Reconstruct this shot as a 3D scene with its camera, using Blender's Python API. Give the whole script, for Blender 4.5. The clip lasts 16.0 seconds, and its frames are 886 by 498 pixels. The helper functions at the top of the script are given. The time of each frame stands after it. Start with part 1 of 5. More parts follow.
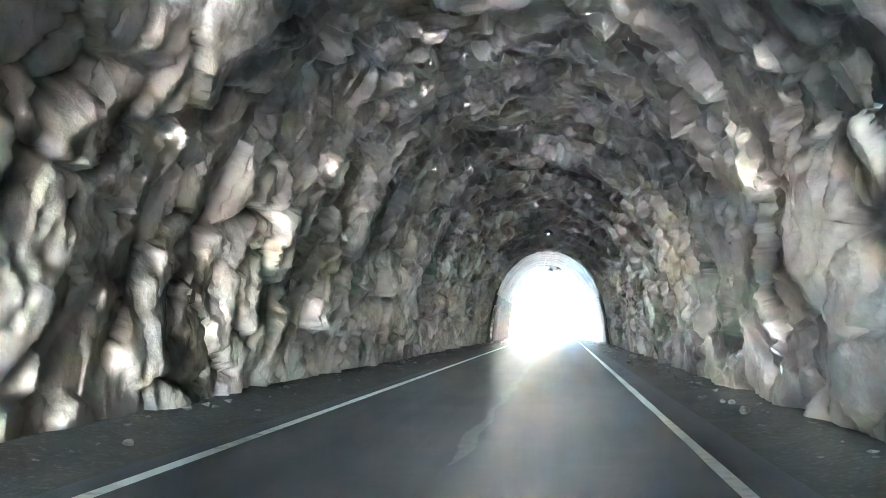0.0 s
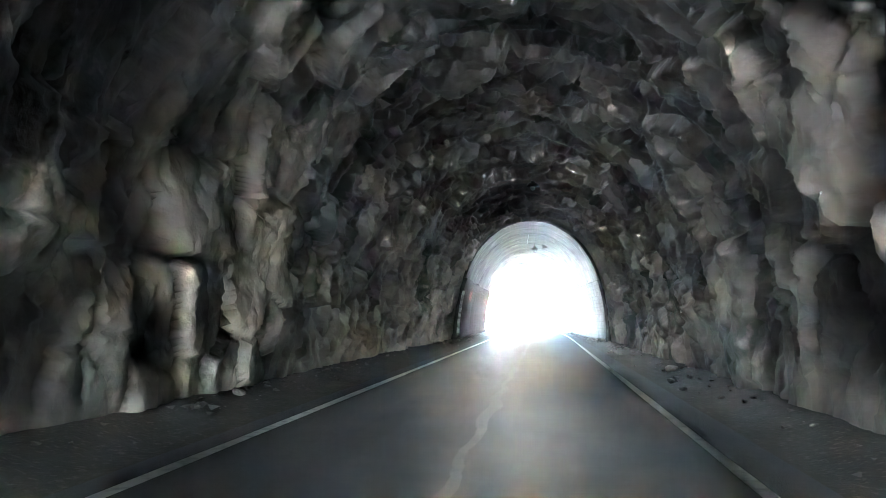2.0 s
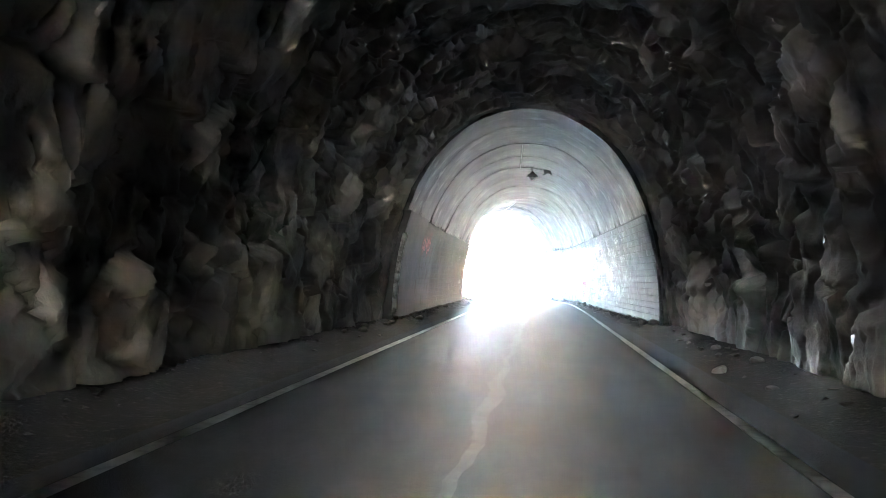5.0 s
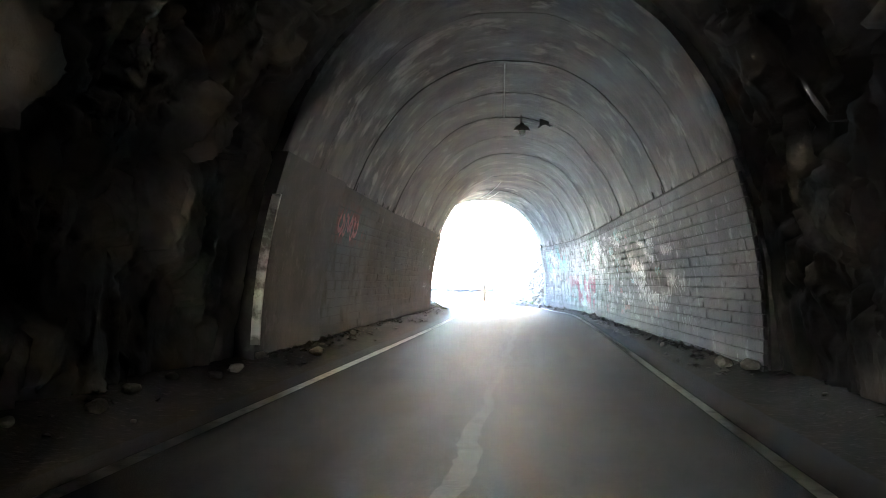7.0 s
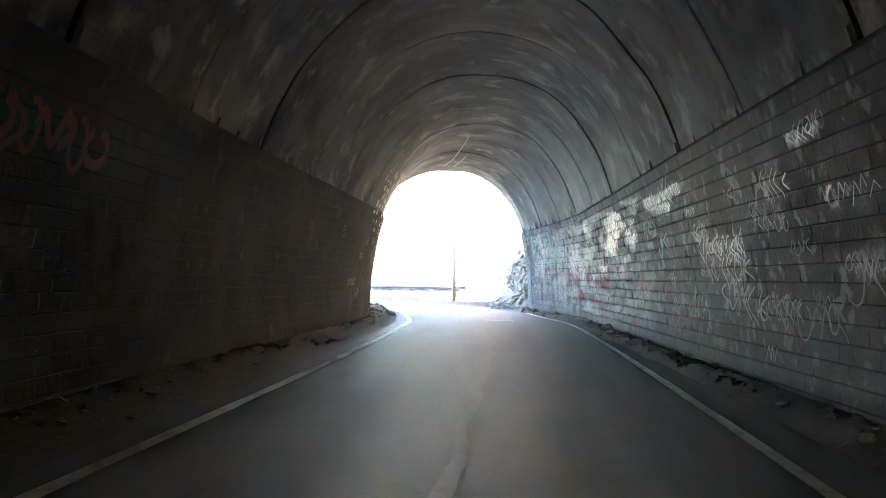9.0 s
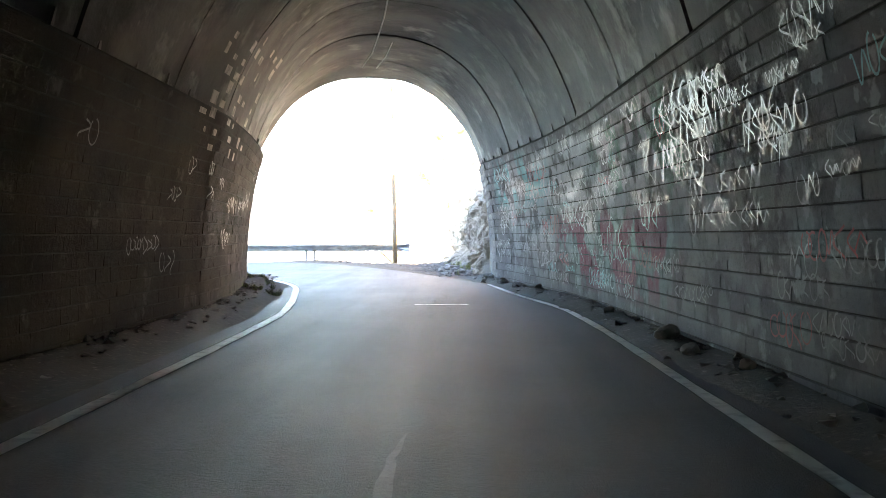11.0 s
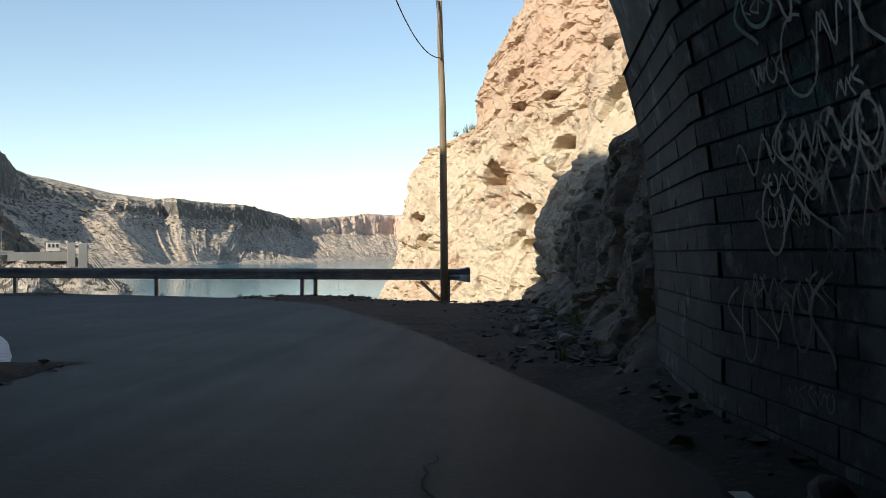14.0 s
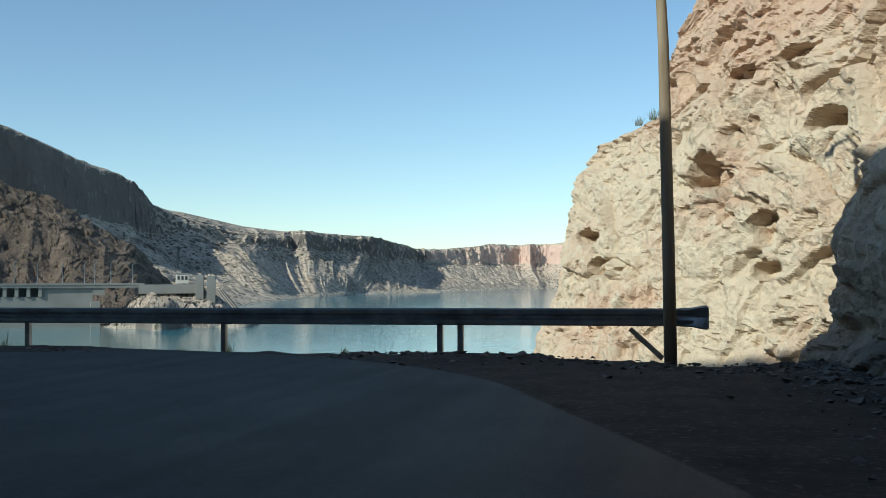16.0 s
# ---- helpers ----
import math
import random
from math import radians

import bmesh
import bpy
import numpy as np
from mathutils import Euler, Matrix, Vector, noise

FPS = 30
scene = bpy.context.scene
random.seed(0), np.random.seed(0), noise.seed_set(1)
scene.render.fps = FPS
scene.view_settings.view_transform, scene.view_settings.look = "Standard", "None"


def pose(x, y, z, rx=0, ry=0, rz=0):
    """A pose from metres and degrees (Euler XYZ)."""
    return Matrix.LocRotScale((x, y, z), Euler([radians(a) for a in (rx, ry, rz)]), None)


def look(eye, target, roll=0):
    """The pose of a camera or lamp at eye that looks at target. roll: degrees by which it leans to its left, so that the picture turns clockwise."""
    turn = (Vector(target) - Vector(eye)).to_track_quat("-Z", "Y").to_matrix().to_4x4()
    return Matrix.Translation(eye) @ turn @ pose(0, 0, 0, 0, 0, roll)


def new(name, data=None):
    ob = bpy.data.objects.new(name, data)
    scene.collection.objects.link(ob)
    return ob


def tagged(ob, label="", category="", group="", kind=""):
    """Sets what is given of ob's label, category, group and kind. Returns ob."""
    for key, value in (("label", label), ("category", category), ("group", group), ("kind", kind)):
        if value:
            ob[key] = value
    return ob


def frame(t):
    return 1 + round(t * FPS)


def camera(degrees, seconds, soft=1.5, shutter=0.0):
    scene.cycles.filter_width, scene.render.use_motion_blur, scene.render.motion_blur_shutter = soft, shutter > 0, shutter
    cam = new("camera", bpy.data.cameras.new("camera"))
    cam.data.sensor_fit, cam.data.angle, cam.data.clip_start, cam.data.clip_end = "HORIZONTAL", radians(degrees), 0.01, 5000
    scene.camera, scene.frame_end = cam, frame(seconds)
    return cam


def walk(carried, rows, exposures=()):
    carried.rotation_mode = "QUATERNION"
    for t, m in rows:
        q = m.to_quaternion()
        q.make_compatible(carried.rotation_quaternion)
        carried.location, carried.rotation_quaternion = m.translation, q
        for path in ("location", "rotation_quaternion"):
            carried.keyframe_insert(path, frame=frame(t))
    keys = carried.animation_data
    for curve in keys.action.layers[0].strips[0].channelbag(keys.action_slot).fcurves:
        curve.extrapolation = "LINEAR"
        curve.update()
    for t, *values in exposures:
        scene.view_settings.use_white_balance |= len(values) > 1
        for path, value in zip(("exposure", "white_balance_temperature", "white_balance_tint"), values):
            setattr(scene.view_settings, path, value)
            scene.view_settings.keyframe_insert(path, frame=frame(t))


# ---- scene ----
cam = camera(46.7, 16.0, soft=0.85)
# seconds, x, y, z, yaw (left), pitch (up), roll (to the right)
ROWS = [
    (0.0, 0.829, -52.917, 1.082, 6.59, 4.23, -0.70),
    (0.5, 0.720, -49.438, 1.110, 6.47, 4.20, -0.66),
    (1.0, 0.700, -45.900, 1.113, 6.18, 4.11, -0.62),
    (1.5, 0.707, -42.394, 1.102, 5.99, 3.97, -0.70),
    (2.0, 0.614, -39.039, 1.117, 5.65, 3.75, -0.70),
    (2.5, 0.567, -35.619, 1.114, 5.72, 3.16, -0.78),
    (3.0, 0.534, -32.197, 1.107, 5.59, 2.74, -0.88),
    (3.5, 0.503, -28.705, 1.113, 5.57, 2.48, -0.89),
    (4.0, 0.483, -25.166, 1.113, 5.66, 1.95, -0.90),
    (6.5, 0.385, -8.580, 1.148, 5.14, 1.61, -1.17),
    (7.0, 0.427, -5.661, 1.151, 5.16, 1.82, -1.01),
    (7.5, 0.387, -2.615, 1.150, 5.10, 1.84, -0.97),
    (8.0, 0.336, 0.386, 1.137, 4.88, 1.86, -0.63),
    (8.5, 0.335, 3.419, 1.123, 4.54, 1.85, -0.76),
    (11.0, 0.345, 18.238, 1.121, 1.56, -0.80, 0.22),
    (11.5, 0.389, 21.395, 1.109, 1.53, -1.23, 0.52),
    (12.0, 0.421, 24.348, 1.112, 2.34, -0.79, 0.84),
    (12.5, 0.410, 27.385, 1.113, 3.73, -0.16, 0.61),
    (13.0, 0.372, 30.389, 1.130, 5.15, 0.09, 0.35),
    (13.5, 0.172, 33.289, 1.125, 5.74, 0.19, 0.19),
    (14.0, -0.107, 36.105, 1.117, 6.19, 0.25, -0.10),
    (14.5, -0.532, 38.681, 1.112, 8.25, 0.56, -0.34),
    (15.0, -1.132, 41.143, 1.113, 11.04, 1.24, 0.04),
    (15.5, -1.872, 43.566, 1.126, 12.67, 1.75, 0.07),
    (16.0, -2.767, 45.897, 1.127, 13.15, 1.95, 0.24),
]
EXPOSURES = [(0.0, 9.75, 5400, 2), (1.5, 9.25, 5400, 3), (3.5, 9.05, 5400, 5), (4.5, 8.65, 5600, 7), (6.5, 7.1, 6350, 10), (7.0, 6.8, 6400, 10), (8.0, 6.15, 6450, 10), (8.5, 5.85, 6450, 9),
             (11.0, 5.05, 7000, 9), (11.5, 4.85, 7000, 9), (12.0, 4.45, 7000, 8), (12.5, 3.15, 7000, 8), (13.0, 1.6, 6900, 8), (13.5, 0.8, 6850, 7), (14.0, 0.5, 6850, 6), (14.5, 0.3, 6700, 2), (15.0, 0.15, 6350, -2),
             (16.0, 0.1, 5900, -4)]
walk(cam, [(t, pose(x, y, z, 90 + pitch, roll, yaw)) for t, x, y, z, yaw, pitch, roll in ROWS], EXPOSURES)

# ---- sky and sun ----
SUN_ELEVATION, SUN_AZIMUTH = 32.0, 217.0      # degrees; azimuth clockwise from +y
world = bpy.data.worlds.new("sky")
scene.world = world
world.use_nodes = True
wn = world.node_tree.nodes
sky = wn.new("ShaderNodeTexSky")
sky.sky_type, sky.sun_disc = "NISHITA", False
sky.sun_elevation, sky.sun_rotation = radians(SUN_ELEVATION), radians(SUN_AZIMUTH)
sky.altitude, sky.air_density, sky.dust_density, sky.ozone_density = 700, 1.0, 0.3, 1.0
wn["Background"].inputs["Strength"].default_value = 0.125
world.node_tree.links.new(sky.outputs[0], wn["Background"].inputs["Color"])
sun_data = bpy.data.lights.new("sun", "SUN")
sun_data.energy, sun_data.angle, sun_data.color = 4.2, radians(0.5), (1.0, 0.93, 0.83)
sun = new("sun", sun_data)
az, el = radians(SUN_AZIMUTH), radians(SUN_ELEVATION)
SUN_DIR = Vector((math.sin(az) * math.cos(el), math.cos(az) * math.cos(el), math.sin(el)))
sun.matrix_world = look(SUN_DIR * 300, (0, 0, 0))


# ---- arithmetic for rough surfaces ----
def hash3(ix, iy, iz, seed):
    h = (ix.astype(np.int64) * 73856093) ^ (iy.astype(np.int64) * 19349663) ^ (iz.astype(np.int64) * 83492791) ^ (seed * 2654435761)
    h = h & 0xFFFFFFFF
    h = ((h ^ (h >> 16)) * 0x45D9F3B) & 0xFFFFFFFF
    h = ((h ^ (h >> 16)) * 0x45D9F3B) & 0xFFFFFFFF
    return ((h ^ (h >> 16)) & 0xFFFFFF) / float(0xFFFFFF)


def vnoise(p, seed=0):
    """Smooth noise, -1 to 1, at the rows of p."""
    i = np.floor(p)
    f = p - i
    f = f * f * f * (f * (f * 6 - 15) + 10)
    i = i.astype(np.int64)
    out = np.zeros(len(p))
    for dx in (0, 1):
        for dy in (0, 1):
            for dz in (0, 1):
                w = (f[:, 0] if dx else 1 - f[:, 0]) * (f[:, 1] if dy else 1 - f[:, 1]) * (f[:, 2] if dz else 1 - f[:, 2])
                out += w * hash3(i[:, 0] + dx, i[:, 1] + dy, i[:, 2] + dz, seed)
    return out * 2 - 1


def fbm(p, octaves=4, seed=0, gain=0.5, ridged=False):
    out, amp = np.zeros(len(p)), 1.0
    for k in range(octaves):
        n = vnoise(p * 2.03 ** k, seed + k * 17)
        out += amp * ((1 - 2 * np.abs(n)) if ridged else n)
        amp *= gain
    return out


def chips(p, seed=0, tilt=0.6):
    """Broken rock: every cell is a tilted flat facet. Gives the height, and the distance to the cell's edge."""
    i = np.floor(p).astype(np.int64)
    best, second = np.full(len(p), 9.0), np.full(len(p), 9.0)
    height = np.zeros(len(p))
    for dx in (-1, 0, 1):
        for dy in (-1, 0, 1):
            for dz in (-1, 0, 1):
                c = (i[:, 0] + dx, i[:, 1] + dy, i[:, 2] + dz)
                q = np.stack([c[k] + hash3(*c, seed + 11 * k) for k in range(3)], 1)
                d = p - q
                dist = np.sqrt((d * d).sum(1))
                lean = np.stack([hash3(*c, seed + 50 + 7 * k) * 2 - 1 for k in range(3)], 1)
                h = hash3(*c, seed + 99) * 2 - 1 + tilt * 2 * (lean * d).sum(1)
                near = dist < best
                second = np.where(near, best, np.minimum(second, dist))
                height = np.where(near, h, height)
                best = np.where(near, dist, best)
    return height, second - best


def grid_mesh(name, points, material, closed=False, keep=None, smooth=False, flip=False):
    """A mesh from an (m, n, 3) array of places."""
    m, n, _ = points.shape
    idx = np.arange(m * n).reshape(m, n)
    a, b, c, d = idx[:-1, :-1], idx[1:, :-1], idx[1:, 1:], idx[:-1, 1:]
    quads = np.stack([a, b, c, d], -1).reshape(-1, 4)
    if flip:
        quads = quads[:, ::-1]
    if keep is not None:
        quads = quads[keep[:-1, :-1].ravel()]
    me = bpy.data.meshes.new(name)
    me.vertices.add(m * n)
    me.vertices.foreach_set("co", points.reshape(-1).astype(np.float32))
    me.loops.add(quads.size)
    me.loops.foreach_set("vertex_index", quads.reshape(-1).astype(np.int32))
    me.polygons.add(len(quads))
    me.polygons.foreach_set("loop_start", np.arange(0, quads.size, 4, dtype=np.int32))
    me.polygons.foreach_set("loop_total", np.full(len(quads), 4, dtype=np.int32))
    me.polygons.foreach_set("use_smooth", np.full(len(quads), smooth))
    me.update(calc_edges=True)
    me.materials.append(material)
    return me


def part(name, bm, material, parent=None, label="", smooth=False):
    """One mesh object from a bmesh, under a thing or a part."""
    me = bpy.data.meshes.new(name)
    bm.to_mesh(me)
    bm.free()
    if smooth:
        me.polygons.foreach_set("use_smooth", [True] * len(me.polygons))
    me.materials.append(material)
    ob = new(name, me)
    ob.parent = parent
    return tagged(ob, label)


def box(bm, lo, hi, bevel=0.0):
    """A box between two corners, its edges bevelled."""
    m = Matrix.Translation([(a + b) / 2 for a, b in zip(lo, hi)]) @ Matrix.Diagonal([b - a for a, b in zip(lo, hi)] + [1])
    vs = bmesh.ops.create_cube(bm, size=1, matrix=m)["verts"]
    if bevel:
        es = list({e for v in vs for e in v.link_edges})
        bmesh.ops.bevel(bm, geom=es, offset=bevel, segments=2, affect="EDGES", profile=0.5)
    return bm


def tube(bm, path, radii, sides=10):
    """A round bar along a line of places; radii one or per place."""
    rings, up = [], Vector((0, 0, 1))
    pts = [Vector(p) for p in path]
    for k, p in enumerate(pts):
        way = (pts[min(k + 1, len(pts) - 1)] - pts[max(k - 1, 0)]).normalized()
        side = way.cross(up)
        side = side.normalized() if side.length > 0.05 else way.cross(Vector((0, 1, 0))).normalized()
        other = side.cross(way)
        r = radii[k] if isinstance(radii, (list, tuple)) else radii
        rings.append([bm.verts.new(p + r * (math.cos(2 * math.pi * j / sides) * side + math.sin(2 * math.pi * j / sides) * other)) for j in range(sides)])
    for a, b in zip(rings, rings[1:]):
        for j in range(sides):
            bm.faces.new((a[j], a[(j + 1) % sides], b[(j + 1) % sides], b[j]))
    bm.faces.new(rings[0][::-1]), bm.faces.new(rings[-1])
    return bm


def thing(name, label, category, at=(0, 0, 0), group=""):
    ob = new(name)
    ob.location = at
    return tagged(ob, label, category, group)


# ---- materials ----
def material(name, base, rough=0.9, metal=0.0, second=None, scale=1.0, mix=(0.35, 0.65), bump=0.3, bump_scale=20.0, third=None, third_scale=8.0,
             third_mix=(0.55, 0.75), random=0.0, spec=0.3, stretch=(1, 1, 1), island=False):
    """Two or three colours laid over one another by noise, with fine relief."""
    mat = bpy.data.materials.new(name)
    mat.use_nodes = True
    nt = mat.node_tree
    n, link = nt.nodes, nt.links.new
    bsdf = n["Principled BSDF"]
    bsdf.inputs["Roughness"].default_value = rough
    bsdf.inputs["Metallic"].default_value = metal
    bsdf.inputs["Specular IOR Level"].default_value = spec
    geo = n.new("ShaderNodeNewGeometry")
    mapping = n.new("ShaderNodeMapping")
    mapping.inputs["Scale"].default_value = stretch
    link(geo.outputs["Position"], mapping.inputs["Vector"])

    def field(sc, detail=6.0, lo=0.35, hi=0.65):
        tex = n.new("ShaderNodeTexNoise")
        tex.inputs["Scale"].default_value, tex.inputs["Detail"].default_value, tex.inputs["Roughness"].default_value = sc, detail, 0.62
        link(mapping.outputs[0], tex.inputs["Vector"])
        ramp = n.new("ShaderNodeMapRange")
        ramp.inputs["From Min"].default_value, ramp.inputs["From Max"].default_value = lo, hi
        link(tex.outputs["Fac"], ramp.inputs["Value"])
        return ramp.outputs["Result"]

    def blend(a, b, fac, kind="MIX"):
        node = n.new("ShaderNodeMix")
        node.data_type, node.blend_type = "RGBA", kind
        for sock, v in ((node.inputs[0], fac), (node.inputs[6], a), (node.inputs[7], b)):
            if hasattr(v, "is_output"):
                link(v, sock)
            elif isinstance(v, (int, float)):
                sock.default_value = v
            else:
                sock.default_value = (*v, 1)
        return node.outputs[2]

    col = base
    if second:
        col = blend(base, second, field(scale, 7, *mix))
    if third:
        col = blend(col, third, field(third_scale, 5, *third_mix))
    if random:
        src = n.new("ShaderNodeNewGeometry") if island else n.new("ShaderNodeObjectInfo")
        hsv = n.new("ShaderNodeHueSaturation")
        span = n.new("ShaderNodeMapRange")
        span.inputs["To Min"].default_value, span.inputs["To Max"].default_value = 1 - random, 1 + random
        link(src.outputs["Random Per Island" if island else "Random"], span.inputs["Value"])
        link(span.outputs["Result"], hsv.inputs["Value"])
        if hasattr(col, "is_output"):
            link(col, hsv.inputs["Color"])
        else:
            hsv.inputs["Color"].default_value = (*col, 1)
        col = hsv.outputs["Color"]
    if hasattr(col, "is_output"):
        link(col, bsdf.inputs["Base Color"])
    else:
        bsdf.inputs["Base Color"].default_value = (*col, 1)
    if bump:
        b = n.new("ShaderNodeBump")
        b.inputs["Strength"].default_value, b.inputs["Distance"].default_value = bump, 1.0 / bump_scale
        tex = n.new("ShaderNodeTexNoise")
        tex.inputs["Scale"].default_value, tex.inputs["Detail"].default_value, tex.inputs["Roughness"].default_value = bump_scale, 8, 0.65
        link(mapping.outputs[0], tex.inputs["Vector"])
        link(tex.outputs["Fac"], b.inputs["Height"])
        link(b.outputs["Normal"], bsdf.inputs["Normal"])
    return mat


ROCK_TUNNEL = material("tunnel_rock", (0.41, 0.325, 0.29), 0.65, second=(0.16, 0.15, 0.138), scale=0.4, mix=(0.44, 0.62), third=(0.45, 0.365, 0.325), third_scale=2.0, bump=0.35, bump_scale=7, spec=0.45)
CONCRETE = material("vault_concrete", (0.115, 0.108, 0.10), 0.72, second=(0.04, 0.0375, 0.035), scale=0.7, mix=(0.42, 0.6), third=(0.22, 0.21, 0.197), third_scale=1.3, third_mix=(0.55, 0.66), bump=0.2, bump_scale=7, spec=0.22)
MORTAR = material("dark_mortar", (0.03, 0.0285, 0.027), 0.95, second=(0.05, 0.047, 0.044), scale=3, bump=0.4, bump_scale=30)
ASPHALT = material("old_asphalt", (0.02, 0.0205, 0.0215), 0.63, second=(0.036, 0.0365, 0.038), scale=0.5, third=(0.065, 0.065, 0.065), third_scale=32, third_mix=(0.56, 0.72), bump=0.7, bump_scale=45, spec=0.17)
PAINT = material("worn_white_paint", (0.72, 0.72, 0.70), 0.6, second=(0.3, 0.3, 0.3), scale=5, mix=(0.5, 0.75), bump=0.1, bump_scale=60)
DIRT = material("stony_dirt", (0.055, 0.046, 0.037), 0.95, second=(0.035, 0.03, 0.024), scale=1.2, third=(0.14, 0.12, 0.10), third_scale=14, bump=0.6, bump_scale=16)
CLIFF = material("tan_cliff_rock", (0.63, 0.515, 0.375), 0.9, second=(0.58, 0.42, 0.30), scale=0.25, mix=(0.48, 0.62), third=(0.64, 0.55, 0.415), third_scale=2.2, third_mix=(0.5, 0.66), bump=0.55, bump_scale=5)
FAR_ROCK = material("far_hillside_rock", (0.60, 0.49, 0.39), 0.95, second=(0.46, 0.365, 0.28), scale=0.03, third=(0.34, 0.265, 0.2), third_scale=0.15, bump=0.55, bump_scale=0.25)
CRAG_ROCK = material("red_brown_crag_rock", (0.27, 0.20, 0.15), 0.95, second=(0.12, 0.09, 0.07), scale=0.12, bump=0.8, bump_scale=0.6)
STEEL = material("galvanised_steel", (0.33, 0.35, 0.37), 0.45, 0.8, second=(0.22, 0.23, 0.24), scale=4, bump=0.05, bump_scale=40)
POLE_WOOD = material("weathered_pole", (0.34, 0.27, 0.18), 0.85, second=(0.2, 0.15, 0.1), scale=6, stretch=(1, 1, 0.1), bump=0.3, bump_scale=30)
DARK_METAL = material("dark_fitting_metal", (0.06, 0.06, 0.06), 0.5, 0.6, second=(0.1, 0.09, 0.08), scale=10, bump=0.1)
CABLE = material("black_cable", (0.02, 0.02, 0.02), 0.6, bump=0)
DAM_CONCRETE = material("dam_concrete", (0.24, 0.23, 0.213), 0.9, second=(0.2, 0.19, 0.17), scale=0.15, bump=0.0)


def polish_along(mat, low, high):
    """Streaks of smoother and rougher surface along the road."""
    n, link = mat.node_tree.nodes, mat.node_tree.links.new
    mapping, tex, span = n.new("ShaderNodeMapping"), n.new("ShaderNodeTexNoise"), n.new("ShaderNodeMapRange")
    mapping.inputs["Scale"].default_value = (2.6, 0.12, 1)
    tex.inputs["Scale"].default_value, tex.inputs["Detail"].default_value = 1.0, 6
    span.inputs["From Min"].default_value, span.inputs["From Max"].default_value = 0.35, 0.65
    span.inputs["To Min"].default_value, span.inputs["To Max"].default_value = low, high
    link(n["Geometry"].outputs["Position"], mapping.inputs["Vector"]), link(mapping.outputs[0], tex.inputs["Vector"])
    link(tex.outputs["Fac"], span.inputs["Value"]), link(span.outputs[0], n["Principled BSDF"].inputs["Roughness"])


polish_along(ASPHALT, 0.6, 0.67)


def add_relief(mat, scale, strength, depth):
    """A second, finer relief of pits and fissures under the first."""
    n, link = mat.node_tree.nodes, mat.node_tree.links.new
    first = n["Bump"]
    tex, warp, vor, add, b = n.new("ShaderNodeTexNoise"), n.new("ShaderNodeVectorMath"), n.new("ShaderNodeTexVoronoi"), n.new("ShaderNodeMath"), n.new("ShaderNodeBump")
    tex.inputs["Scale"].default_value, tex.inputs["Detail"].default_value, tex.inputs["Roughness"].default_value = scale, 10, 0.7
    warp.operation, warp.inputs[1].default_value = "MULTIPLY_ADD", (0.7 / scale,) * 3
    link(n["Geometry"].outputs["Position"], tex.inputs["Vector"]), link(tex.outputs["Color"], warp.inputs[0]), link(n["Geometry"].outputs["Position"], warp.inputs[2])
    vor.inputs["Scale"].default_value = scale
    link(warp.outputs[0], vor.inputs["Vector"])
    link(tex.outputs["Fac"], add.inputs[0]), link(vor.outputs["Distance"], add.inputs[1])
    b.inputs["Strength"].default_value, b.inputs["Distance"].default_value = strength, depth
    link(add.outputs[0], b.inputs["Height"]), link(b.outputs["Normal"], first.inputs["Normal"])


add_relief(CLIFF, 4.5, 0.6, 0.14)
add_relief(FAR_ROCK, 0.06, 0.7, 6.0)
add_relief(CRAG_ROCK, 0.2, 0.9, 3.0)


def recolour_above(mat, low, high, color):
    """Rock of another colour above a level (or below it, when low is over high)."""
    n, link = mat.node_tree.nodes, mat.node_tree.links.new
    bsdf = n["Principled BSDF"]
    src = bsdf.inputs["Base Color"].links[0].from_socket
    split, tex, span, mul, mix = n.new("ShaderNodeSeparateXYZ"), n.new("ShaderNodeTexNoise"), n.new("ShaderNodeMapRange"), n.new("ShaderNodeMath"), n.new("ShaderNodeMix")
    tex.inputs["Scale"].default_value, tex.inputs["Detail"].default_value = 0.7, 6
    link(n["Geometry"].outputs["Position"], split.inputs[0]), link(n["Geometry"].outputs["Position"], tex.inputs["Vector"])
    mul.operation, mix.data_type = "MULTIPLY_ADD", "RGBA"
    mul.inputs[1].default_value = 4.0
    link(tex.outputs["Fac"], mul.inputs[0]), link(split.outputs["Z"], mul.inputs[2])
    span.inputs["From Min"].default_value, span.inputs["From Max"].default_value, span.inputs["To Max"].default_value = low + 2, high + 2, 0.75
    link(mul.outputs[0], span.inputs["Value"]), link(span.outputs[0], mix.inputs[0]), link(src, mix.inputs[6])
    mix.inputs[7].default_value = (*color, 1)
    link(mix.outputs[2], bsdf.inputs["Base Color"])


recolour_above(CLIFF, 4.6, 7.0, (0.56, 0.375, 0.265))


